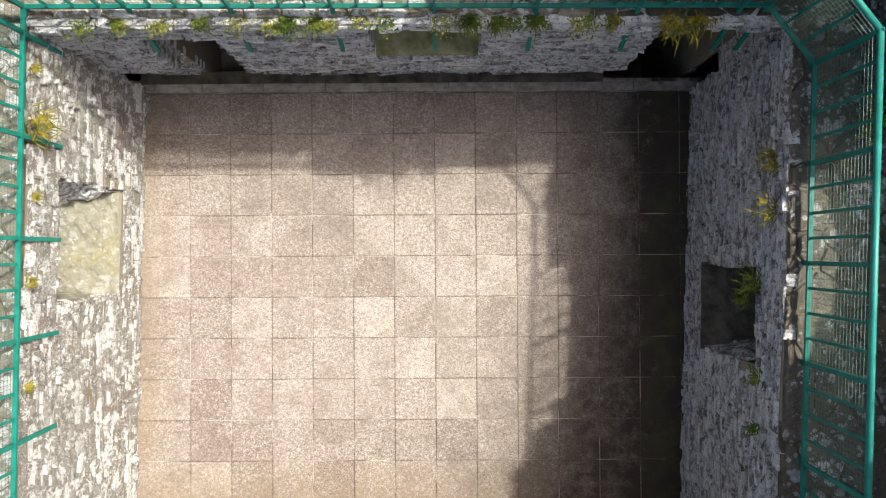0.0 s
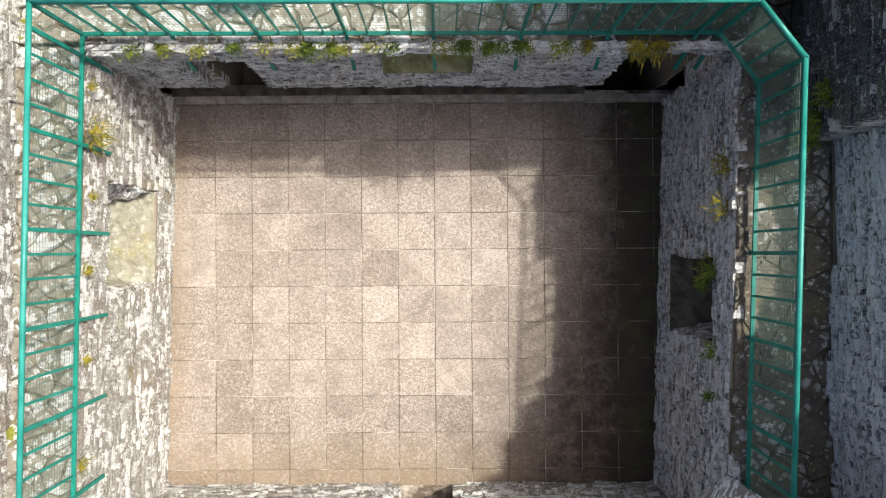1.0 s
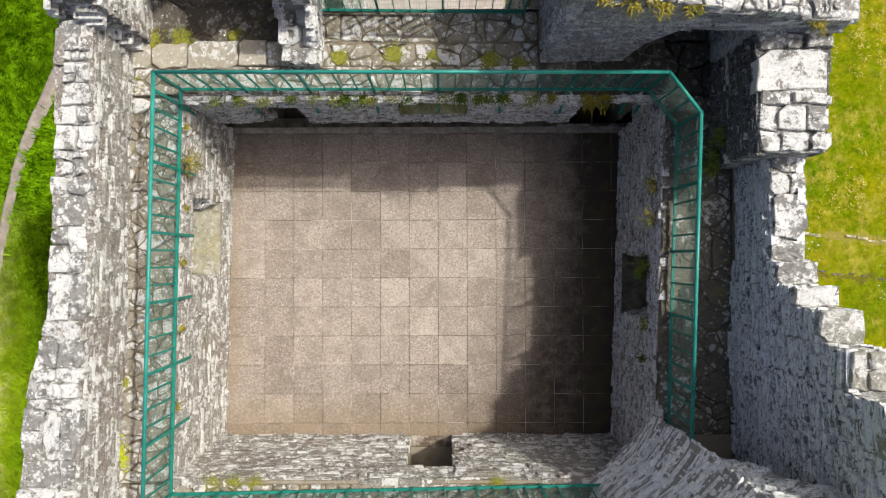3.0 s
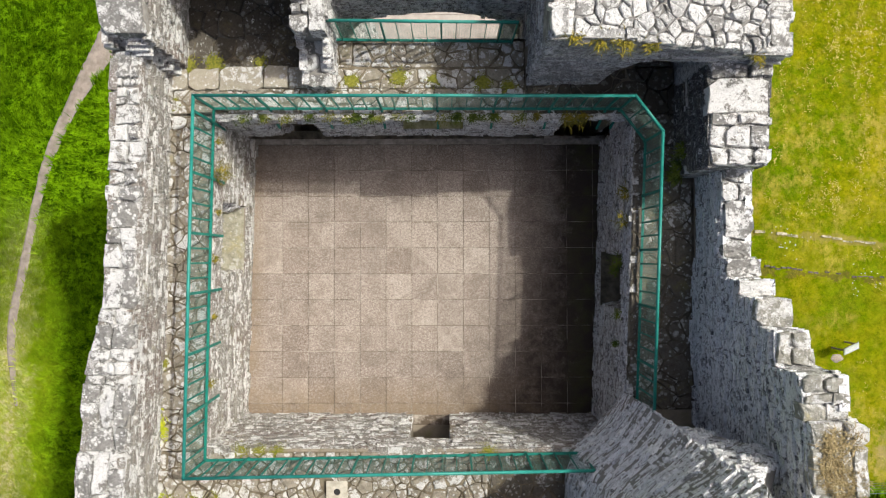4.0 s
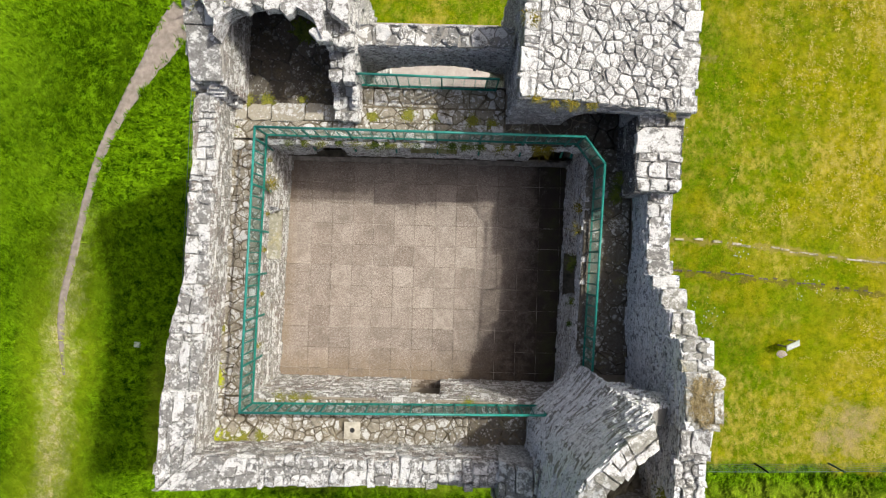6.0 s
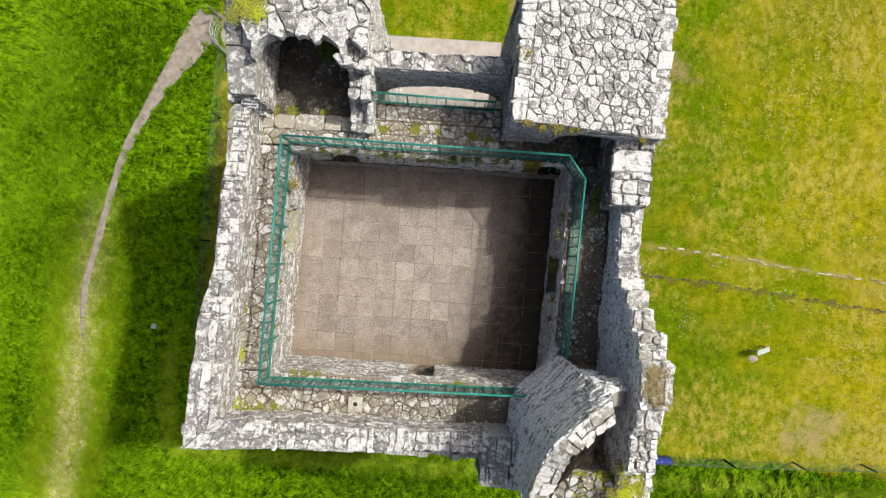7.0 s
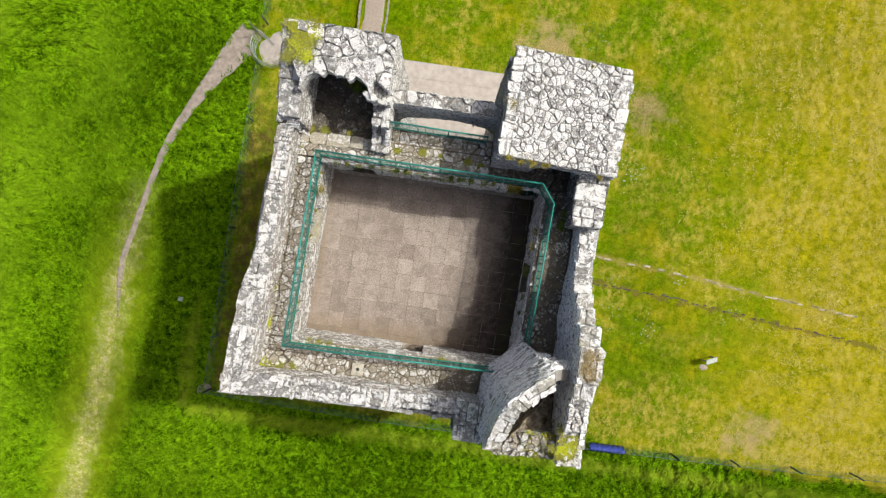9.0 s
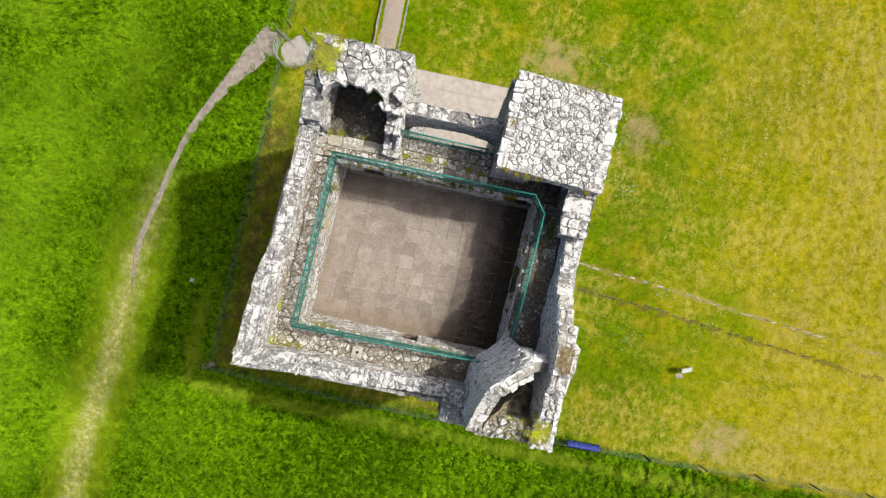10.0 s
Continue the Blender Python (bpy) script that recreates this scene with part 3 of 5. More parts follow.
def box(x0, x1, y0, y1, z0, z1):
    return prism([(x0, y0), (x1, y0), (x1, y1), (x0, y1)], z0, z1)


def wall(name, label):
    return thing(name, (0, 0, GROUND), label, "wall", "structure")


# ground
def ground_sheet():
    n, v, f = 60, [], []
    ks = [-1500, -400, -120, -60] + [-40 + 80 * i / (n - 1) for i in range(n)] + [60, 120, 400, 1500]
    m = len(ks)
    for y in ks:
        for x in ks:
            flat = 1.0 if (-9 < x < 9 and -9 < y < 13) else 0.0
            v.append((x, y, GROUND + (1 - flat) * 0.12 * noise.noise((x * 0.13, y * 0.13, 0.0))))
    for j in range(m - 1):
        for i in range(m - 1):
            f.append((j * m + i, j * m + i + 1, (j + 1) * m + i + 1, (j + 1) * m + i))
    ob = part("ground", (v, f), turf, None, "mown grass, lush green and sun-bleached yellow", "structure", True)
    tagged(ob, category="grass")


ground_sheet()

# ---- the hall ----
floor = thing("floor", (0, 0, 0), "weathered exposed-aggregate paving slabs in a square grid", "floor", "structure")
part("bed", box(-4.6, 4.0, -3.5, 3.2, -0.6, -0.012), slab_bed, floor)

west = wall("wall_west", "thick rubble wall with a lichen-whitened parapet")
south = wall("wall_south", "thick rubble wall with a low lichened parapet")
east = wall("wall_east", "tall ragged rubble wall of slaty stone")
north = wall("wall_north", "rubble wall with doorways under the wall walk")


def hall_wall(owner, inner0, inner1, outer0, outer1, hole, mat, deep=0.8, lintel=True):
    """A wall of the hall from inner0 to inner1 (the room on the left), with one or more recesses (s0, s1, z0, z1) in its inner face."""
    a, b = Vector(inner0), Vector(inner1)
    run = (b - a).length
    ax = (b - a) / run
    n = Vector((ax.y, -ax.x))
    cuts = sorted({0.0, run, *[v for h in hole for v in h[:2]]})
    o0, o1 = Vector(outer0), Vector(outer1)
    pieces = []
    for s0, s1 in zip(cuts, cuts[1:]):
        p, q = a + ax * s0, a + ax * s1
        h = next((h for h in hole if h[0] - 1e-6 <= s0 and s1 <= h[1] + 1e-6), None)
        if h is None:
            pieces.append(prism([tuple(q), tuple(p), tuple(p + n * deep), tuple(q + n * deep)], GROUND, WALK))
        else:
            quad = [tuple(q), tuple(p), tuple(p + n * deep), tuple(q + n * deep)]
            pieces.append(prism(quad, GROUND, [h[2], h[2], h[2] + h[4], h[2] + h[4]]))
            if h[3] < WALK:
                pieces.append(prism(quad, h[3], WALK))
    back = prism([tuple(b + n * deep), tuple(a + n * deep), outer0, outer1], GROUND, WALK)
    part("core", joined(*pieces, back), mortar, owner)
    face = masonry(inner0, inner1, -0.02, WALK - 0.02, holes=[h[:4] for h in hole])
    facing("inner_facing", face, mat, owner)


# room on the left: anticlockwise round the room
hall_wall(west, A, D, NW, SW, [(1.55, 2.98, 0.62, 2.05, 0.55)], pale_stone)
hall_wall(south, D, C, SW, SE, [(3.85, 4.70, -0.05, 2.0, 0.0)], pale_stone, 1.0)
hall_wall(east, C, B, SE, NE, [(2.60, 3.72, 0.66, 2.1, 0.12)], damp_stone)
hall_wall(north, (3.80, 3.30), (-4.24, 3.30), NE, NW, [(0.06, 1.30, -2.2, 2.42, 0.0), (3.23, 4.48, 1.58, 2.5, 0.25), (6.22, 7.10, -0.5, 2.28, 0.0)], damp_stone, 1.2)
part("gutter", box(-4.3, 2.48, 3.12, 3.32, -0.4, 0.025), dark_mortar, north)
# the upper part of the north wall juts out over a gutter
JUT = 3.05
part("jutting_wall", joined(box(-4.30, -3.30, JUT, 3.32, 1.02, WALK), box(-2.42, -0.68, JUT, 3.32, 1.02, WALK), box(0.57, 2.50, JUT, 3.32, 1.02, WALK),
                            box(3.74, 3.86, JUT, 3.32, 1.02, WALK), box(-3.30, -2.42, JUT, 3.32, 2.28, WALK), box(2.50, 3.74, JUT, 3.32, 2.42, WALK),
                            box(-0.68, 0.57, JUT, 3.32, 1.02, 1.58), box(-0.68, 0.57, JUT, 3.32, 2.5, WALK)), damp_stone, north)
facing("jutting_facing", masonry((3.80, JUT), (-4.24, JUT), 1.0, WALK - 0.02, holes=[(0.06, 1.30, 0.25, 2.42), (3.23, 4.48, 1.58, 2.5), (6.22, 7.10, 0.25, 2.28)]), damp_stone, north)
for i in range(9):
    part("kerb", box(-4.28 + 0.9 * i, -4.29 + 0.9 * (i + 1), 3.005, 3.125, -0.05, 0.06 + 0.008 * (i % 3)), kerb_flag_plain, north)
part("sill", prism([(-0.68, JUT), (0.57, JUT), (0.57, 4.0), (-0.68, 4.0)], 1.5, [1.62, 1.62, 1.95, 1.95]), mossy_sill, north)


def lumpy(a, b_, c, d, amp, n=14, seed=0.0):
    """A rough rock face between four corners."""
    a, b_, c, d = (Vector(p) for p in (a, b_, c, d))
    nrm = (b_ - a).cross(d - a).normalized()
    v, f = [], []
    for j in range(n + 1):
        for i in range(n + 1):
            u, w = i / n, j / n
            p = a * ((1 - u) * (1 - w)) + b_ * (u * (1 - w)) + c * (u * w) + d * ((1 - u) * w)
            o = noise.noise(p * 3.1 + Vector((seed, 0, 0))) + 0.5 * noise.noise(p * 8.3 + Vector((0, seed, 0))) + 0.25 * noise.noise(p * 19.0)
            v.append(tuple(p + nrm * (amp * o)))
    for j in range(n):
        for i in range(n):
            k = j * (n + 1) + i
            f.append((k, k + 1, k + n + 2, k + n + 1))
    return v, f


# Dark sill: the shadow inside the niche is put into its colour.
part("sill", lumpy((3.62, 0.50, 0.70), (3.60, -0.68, 0.70), (4.46, -0.66, 0.88), (4.48, 0.48, 0.88), 0.05, 14, 9.0), dark_mortar, east)
part("jamb", lumpy((3.64, -0.62, 0.6), (3.66, -0.62, 2.15), (4.5, -0.60, 2.15), (4.5, -0.55, 0.7), 0.08, 14, 11.0), damp_stone, east)
part("sill", lumpy((-4.27, 0.02, 0.70), (-4.27, 1.50, 0.74), (-5.04, 1.44, 1.26), (-5.04, 0.30, 1.26), 0.09, 20), plaster, west)
part("jamb", lumpy((-4.29, 0.02, 1.95), (-4.29, 0.05, 0.58), (-5.06, 0.42, 1.05), (-5.06, 0.2, 2.05), 0.07, 14, 3.0), plaster, west)
part("jamb", lumpy((-4.28, 1.50, 0.55), (-4.28, 1.58, 2.08), (-5.08, 1.50, 2.08), (-5.08, 1.10, 0.95), 0.10, 14, 7.0), blue_stone, west, "jagged grey rock jamb")


def outer_face(owner, p, q, z1, mat):
    part("outer_facing", masonry(p, q, GROUND, z1, 0.19, 0.5, 0.05), mat, owner, kind="stuff")


outer_face(west, SW, (-5.45, 6.95), 3.4, face_stone)
outer_face(south, (5.50, -5.05), SW, 3.4, face_stone)
outer_face(east, (5.66, 6.95), (5.50, -5.05), 3.4, face_stone)

# parapets: (inner line, outer line, height along it)
def parapet(owner, inner, outer, tops, base=WALK - 0.3, mat=face_stone, size=0.36, cap=cap_stone):
    """A parapet between two plan lines of the same number of points; tops holds the height of each stretch."""
    for i, top in enumerate(tops):
        a, b, c, d = inner[i], inner[i + 1], outer[i + 1], outer[i]
        part("parapet", prism([a, b, c, d] if (Vector(b) - Vector(a)).cross(Vector(c) - Vector(b)) > 0 else [d, c, b, a], base, top - 0.05), core_stone, owner)
        ccw = (Vector(b) - Vector(a)).cross(Vector(c) - Vector(b)) > 0
        f = (a, b, c, d) if ccw else (b, a, d, c)
        part("parapet_facing", masonry(f[1], f[0], base, top - 0.03, 0.065 if mat != blue_stone else 0.075, 0.24, 0.035), mat, owner, kind="stuff")
        part("parapet_facing", masonry(f[3], f[2], base, top - 0.03, 0.13 if mat != blue_stone else 0.09, 0.36 if mat != blue_stone else 0.26, 0.035), mat, owner, kind="stuff")
        quad = [(*p, top) for p in f]
        lay_stones("cap_stone", owner, quad, size, cap, 0.16, 0.026, 0.005, 0.46, 1.12, rough=0.05, tall=0.4, blocks=True)


parapet(west, [(-5.05, 3.95), (-5.07, 2.4), (-5.09, 0.9), (-5.14, -0.5), (-5.18, -1.6), (-5.24, -2.9), (-5.32, -4.42)],
        [(-5.48, 3.95), (-5.53, 2.4), (-5.60, 0.9), (-5.66, -0.5), (-5.90, -1.6), (-6.02, -2.9), (-6.12, -5.18)], [3.92, 3.88, 3.9, 3.97, 3.92, 4.0], mat=pale_stone)
parapet(south, [(-5.32, -4.42), (-3.8, -4.40), (-2.2, -4.38), (-0.6, -4.37), (1.75, -4.36)],
        [(-6.12, -5.18), (-3.8, -5.03), (-2.2, -4.93), (-0.6, -4.85), (1.75, -4.76)], [4.0, 3.95, 3.97, 3.92], mat=pale_stone)
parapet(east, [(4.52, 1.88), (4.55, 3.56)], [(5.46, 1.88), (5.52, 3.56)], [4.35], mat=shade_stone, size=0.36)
parapet(east, [(4.96, 0.35), (4.96, 1.88)], [(5.40, 0.35), (5.40, 1.88)], [3.85], mat=blue_stone, size=0.42)
for y0, y1, a0, b0, a1, b1, top, cap in (
        (0.02, 0.35, 4.90, 5.38, 4.93, 5.40, 4.08, cap_stone), (-0.24, 0.02, 4.87, 5.33, 4.87, 5.34, 4.72, cap_stone), (-0.66, -0.24, 4.87, 5.31, 4.87, 5.32, 5.22, rim_stone),
        (-1.15, -0.66, 4.85, 5.31, 4.86, 5.30, 5.76, rim_stone), (-1.74, -1.15, 4.86, 5.37, 4.82, 5.38, 6.44, rim_stone), (-2.80, -1.74, 4.90, 5.50, 4.88, 5.50, 6.58, rim_stone),
        (-3.45, -2.80, 4.88, 5.42, 4.94, 5.50, 6.30, cap_stone), (-4.35, -3.45, 4.86, 5.46, 4.88, 5.42, 6.05, cap_stone), (-5.50, -4.35, 4.86, 5.56, 4.86, 5.50, 5.55, rim_stone)):
    parapet(east, [(a0, y0), (a1, y1)], [(b0, y0), (b1, y1)], [top], mat=blue_stone, size=0.30, cap=cap)

# wall walk
walk_floor = thing("wall_walk", (0, 0, WALK), "irregular flagstone walk spotted with white lichen", "walkway", "structure")
Z = WALK + 0.012


for strip in ([(-5.42, -3.3), (-4.42, -3.25), (-4.24, 3.08), (-5.12, 3.1)], [(-5.42, -4.45), (2.7, -4.38), (2.7, -3.3), (-5.42, -3.3)], [(-5.12, 3.14), (1.72, 3.14), (1.72, 4.5), (-5.12, 4.5)]):
    part("bedding", prism(strip, WALK - 0.05, WALK + 0.012), walk_mortar, walk_floor)
# Dark bedding: the east walk's shade is put into its colour too.
part("bedding", prism([(3.6, -2.5), (4.9, -2.5), (4.9, 3.06), (3.82, 3.06)], WALK - 0.05, WALK + 0.012), dark_mortar, walk_floor)


def flags(quad, size=0.28, mat=None):
    lay_stones("flagstone", walk_floor, [(*p, Z) for p in quad], size, mat or flag_stone, 0.1, 0.026, 0.007, 0.55, 1.2, rough=0.022, tall=0.4,
               keep=lambda p: math.hypot(p.x + 1.86, p.y + 4.03) > 0.25)


flags([(-5.38, -3.3), D, A, (-5.1, 3.1)], 0.20)
flags([(-5.4, -4.42), (1.0, -4.365), (1.0, -3.3), (-5.4, -3.3)], 0.20)
flags([(1.0, -4.365), (2.7, -4.35), (2.7, -3.3), (1.0, -3.3)], 0.24, shade_flag)
flags([(3.6, -2.5), (4.86, -2.5), (4.86, 3.1), (3.8, 3.1)], 0.30, shade_flag)
flags([(-5.1, 3.12), (1.7, 3.11), (1.7, 3.6), (-5.1, 3.6)])
flags([(-2.4, 3.6), (1.7, 3.6), (1.7, 3.98), (-2.4, 3.98)])
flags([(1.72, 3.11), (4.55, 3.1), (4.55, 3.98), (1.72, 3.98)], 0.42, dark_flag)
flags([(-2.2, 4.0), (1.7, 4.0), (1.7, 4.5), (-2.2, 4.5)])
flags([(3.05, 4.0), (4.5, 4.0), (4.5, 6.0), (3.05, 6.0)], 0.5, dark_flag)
lay_stones("kerb_flag", walk_floor, [(-5.08, 3.6, Z + 0.05), (-2.45, 3.6, Z + 0.05), (-2.45, 3.97, Z + 0.05), (-5.08, 3.97, Z + 0.05)], 0.55, kerb_stone, 0.15, 0.02, 0.005, 0.2, 1.0, rough=0.006, blocks="whole")


def drain_stone():
    """A square flag with a round drain hole, let into the walk."""
    d = thing("drain_stone", (-1.86, -4.03, Z), "square grey stone slab with a round drain hole in the walk", "drain")
    n, v, f = 16, [], []
    for k in range(n):
        a = 2 * math.pi * k / n + math.pi / 4
        m = max(abs(math.cos(a)), abs(math.sin(a)))
        v += [(-1.86 + 0.2 / m * math.cos(a), -4.03 + 0.21 / m * math.sin(a), Z + 0.085), (-1.86 + 0.065 * math.cos(a), -4.03 + 0.065 * math.sin(a), Z + 0.082),
              (-1.86 + 0.065 * math.cos(a), -4.03 + 0.065 * math.sin(a), Z - 0.05), (-1.86 + 0.2 / m * math.cos(a), -4.03 + 0.21 / m * math.sin(a), Z - 0.06)]
    for k in range(n):
        j = (k + 1) % n
        for q in range(3):
            f.append((4 * k + q, 4 * j + q, 4 * j + q + 1, 4 * k + q + 1)[::-1])
    part("slab", (v, f), pale_slab, d)
    # Solid black plug under the rim: the hole's darkness is put into its colour.
    part("hole_plug", tube([(-1.86, -4.03, Z - 0.04), (-1.86, -4.03, Z + 0.055)], 0.067, 12), hole_black, d, "black plug for the dark of the drain hole")


drain_stone()

# north-west tower
nwt = thing("tower_northwest", (-3.6, 5.7, GROUND), "broken stone turret with a vaulted recess", "tower", "structure")
# Dark bed, so joints don't show lighter than the shade-toned flags.
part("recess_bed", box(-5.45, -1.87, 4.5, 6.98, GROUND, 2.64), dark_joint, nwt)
part("core", joined(box(-2.42, -1.9, 5.45, 6.98, 2.5, 4.85), box(-4.75, -2.4, 6.4, 6.98, 2.5, 5.0),
                    prism([(-5.45, 4.15), (-4.72, 4.15), (-4.72, 6.98), (-5.45, 6.98)], 2.5, [4.38, 4.3, 5.12, 5.14])), lime, nwt)


def arch_slab(x0, x1, top, spring, crown, y0, y1, l, r):
    pts = [(x0, spring), (x0, top), (x1, top), (x1, spring), (r, spring)]
    for i in range(1, 12):
        a = math.pi * i / 12
        pts.append(((l + r) / 2 + (r - l) / 2 * math.cos(a), spring + (crown - spring) * math.sin(a)))
    pts.append((l, spring))
    return upright(pts[::-1], y0, y1)


def mouth(x):
    """How far south the broken vault reaches at x."""
    u = min(1.0, abs((x + 3.57) / 1.15))
    return 5.62 - 0.75 * (1 - math.sqrt(max(0.0, 1 - u * u)))


EDGE = [(-4.72 + 2.3 * i / 12, mouth(-4.72 + 2.3 * i / 12)) for i in range(13)]
part("vault", prism(EDGE + [(-2.42, 6.45), (-4.72, 6.45)], 4.55, 5.08), damp_stone, nwt)
part("recess_facing", joined(masonry((-4.72, 6.4), (-4.72, 4.0), 2.6, lambda s: 4.9 - 0.28 * s), masonry((-2.42, 5.0), (-2.42, 6.4), 2.6, lambda s: 4.48 if s < 0.45 else 4.7), masonry((-2.42, 6.4), (-4.72, 6.4), 2.6, 4.6)), pale_stone, nwt, kind="stuff")
part("outer_facing", joined(masonry((-5.45, 6.98), (-1.87, 6.98), GROUND, 5.0, 0.24, 0.55, 0.05), masonry((-1.87, 6.98), (-1.87, 4.5), GROUND, lambda s: 4.75 if s < 1.5 else (4.48 if s < 2.08 else 3.95), 0.16, 0.42, 0.05),
                            masonry((-5.47, 3.95), (-5.47, 6.98), 2.6, lambda s: 4.2 + 0.25 * s, 0.2, 0.5, 0.05)), face_stone, nwt, kind="stuff")
part("broken_end", joined(*[box(-5.44 + 0.5 * rng.random(), -5.0 + 0.25 * rng.random(), 3.82 + 0.16 * rng.random(), 4.16, 2.55 + 0.09 * q, 2.63 + 0.09 * q) for q in range(18)], masonry((-4.74, 4.14), (-5.42, 4.14), 2.6, 4.4, 0.08, 0.3, 0.08)), damp_stone, nwt, kind="stuff")
lay_stones("cap_stone", nwt, [(-5.45, 4.8, 5.14), (-1.87, 4.8, 4.95), (-1.87, 6.98, 5.05), (-5.45, 6.98, 5.25)], 0.36, cap_stone, 0.25, 0.04, 0.006, 0.5, 1.1, rough=0.045,
           keep=lambda p: (p.y > mouth(p.x) + 0.05 or p.x < -4.7 or p.x > -2.44) and (p.x < -2.42 or p.y > 5.4) and p.x > -4.85)
lay_stones("cap_stone", nwt, [(-5.47, 4.12, 4.42), (-4.74, 4.12, 4.36), (-4.84, 6.98, 5.2), (-5.47, 6.98, 5.24)], 0.48, cap_stone, 0.3, 0.04, 0.005, 0.38, 1.0, rough=0.035, blocks=True)
part("pier", joined(prism([(-2.42, 3.62), (-1.9, 3.62), (-1.9, 4.3), (-2.42, 4.3)], 2.4, [2.96, 2.96, 3.2, 3.2]), box(-2.42, -1.9, 4.3, 4.9, 2.4, 4.0), box(-2.42, -1.9, 4.9, 5.46, 2.4, 4.55)), lime, nwt)
part("pier_facing", joined(masonry((-1.9, 5.46), (-1.9, 3.62), 2.6, lambda s: 4.6 - 0.93 * s), masonry((-1.9, 3.62), (-2.42, 3.62), 2.6, 2.95), masonry((-2.42, 3.62), (-2.42, 5.46), 2.6, lambda s: 2.9 + 0.93 * s)), damp_stone, nwt, kind="stuff")
lay_stones("cap_stone", nwt, [(-2.46, 3.60, 2.99), (-1.88, 3.60, 2.99), (-1.88, 4.3, 3.24), (-2.44, 4.3, 3.24)], 0.34, cap_stone, 0.2, 0.03, 0.006, 0.40, 1.0, rough=0.03, blocks=True)
for y0, y1, top in ((4.3, 4.9, 4.03), (4.9, 5.5, 4.58)):
    lay_stones("cap_stone", nwt, [(-2.44, y0, top), (-1.88, y0, top), (-1.88, y1, top + 0.05), (-2.44, y1, top + 0.05)], 0.34, cap_stone, 0.3, 0.04, 0.006, 0.40, 1.0, rough=0.03, blocks=True)
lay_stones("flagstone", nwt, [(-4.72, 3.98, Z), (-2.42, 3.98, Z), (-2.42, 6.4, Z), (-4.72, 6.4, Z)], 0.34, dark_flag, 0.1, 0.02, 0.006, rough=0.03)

# bridge wall over the gate
gate_wall = thing("gate_arch", (-0.1, 5.3, GROUND), "thin arched wall bridging the two towers", "arch", "structure")
part("core", arch_slab(-1.9, 1.78, 4.0, 1.35, 2.6, 5.1, 5.55, -1.75, 1.62), lime, gate_wall)


def arch_low(s):
    u = (s / 3.66) * 2 - 1
    return 1.35 + 1.27 * math.sqrt(max(0.0, 1 - u * u))


part("inner_facing", masonry((1.77, 5.1), (-1.89, 5.1), arch_low, 3.93), damp_stone, gate_wall, kind="stuff")
part("outer_facing", masonry((-1.89, 5.55), (1.77, 5.55), arch_low, 3.93), face_stone, gate_wall, kind="stuff")
lay_stones("cap_stone", gate_wall, [(-1.9, 5.06, 4.0), (1.78, 5.1, 4.0), (1.78, 5.6, 4.0), (-1.9, 5.56, 4.0)], 0.27, cap_stone, 0.14, 0.06, 0.01, 0.38, 1.0, rough=0.1)
part("gate_wall_face", joined(box(-1.9, 1.75, 4.45, 4.56, GROUND, WALK)), damp_stone, gate_wall)

# north-east block
block = thing("tower_northeast", (3.7, 5.3, GROUND), "square stone turret roofed with lichened slabs", "tower", "structure")
part("core", joined(box(1.92, 3.05, 3.68, 6.93, 2.5, 5.0), box(1.8, 3.05, 3.68, 6.93, 2.5, 3.2), box(4.56, 5.62, 3.58, 6.93, 2.5, 4.65), box(3.0, 4.6, 6.0, 6.93, 2.5, 4.8), box(1.75, 5.64, 4.5, 6.93, GROUND, 2.6)), damp_stone, block)
part("roof_core", prism([(1.78, 3.66), (5.6, 3.57), (5.70, 6.98), (1.92, 7.04)], 4.35, [5.435, 4.735, 4.815, 5.465]), roof_mortar, block)
part("eaves_facing", joined(masonry((5.6, 3.57), (1.78, 3.66), 4.36, lambda s: 4.74 + 0.185 * s, 0.08, 0.4, 0.03), masonry((1.86, 3.66), (1.98, 7.04), 4.36, 5.44, 0.09, 0.4, 0.03), masonry((5.70, 6.98), (5.6, 3.57), 4.36, 4.76, 0.1, 0.4, 0.03)), face_stone, block, kind="stuff")
part("haunch", upright([(3.0, 2.6), (3.08, 2.6), (3.2, 3.5), (3.55, 4.1), (4.1, 4.42), (4.58, 4.5), (3.0, 4.5)][::-1], 3.68, 4.3), damp_stone, block)
part("inner_facing", joined(masonry((3.05, 3.68), (1.75, 3.68), 2.6, 5.25), masonry((1.75, 3.68), (1.75, 6.93), GROUND, 2.6, 0.15, 0.4), masonry((1.76, 3.68), (1.80, 6.93), 2.6, 5.36, lean=-0.05), masonry((4.56, 3.9), (4.56, 6.0), 2.6, 4.4), masonry((3.05, 6.0), (3.05, 3.68), 2.6, 4.4)), face_stone, block, kind="stuff")
part("outer_facing", joined(masonry((1.75, 6.93), (5.64, 6.93), GROUND, 4.7, 0.24, 0.55, 0.05)), face_stone, block, kind="stuff")
ROOF = [Vector(p) for p in ((1.75, 3.63, 5.46), (5.6, 3.55, 4.76), (5.72, 7.0, 4.84), (1.89, 7.07, 5.49))]
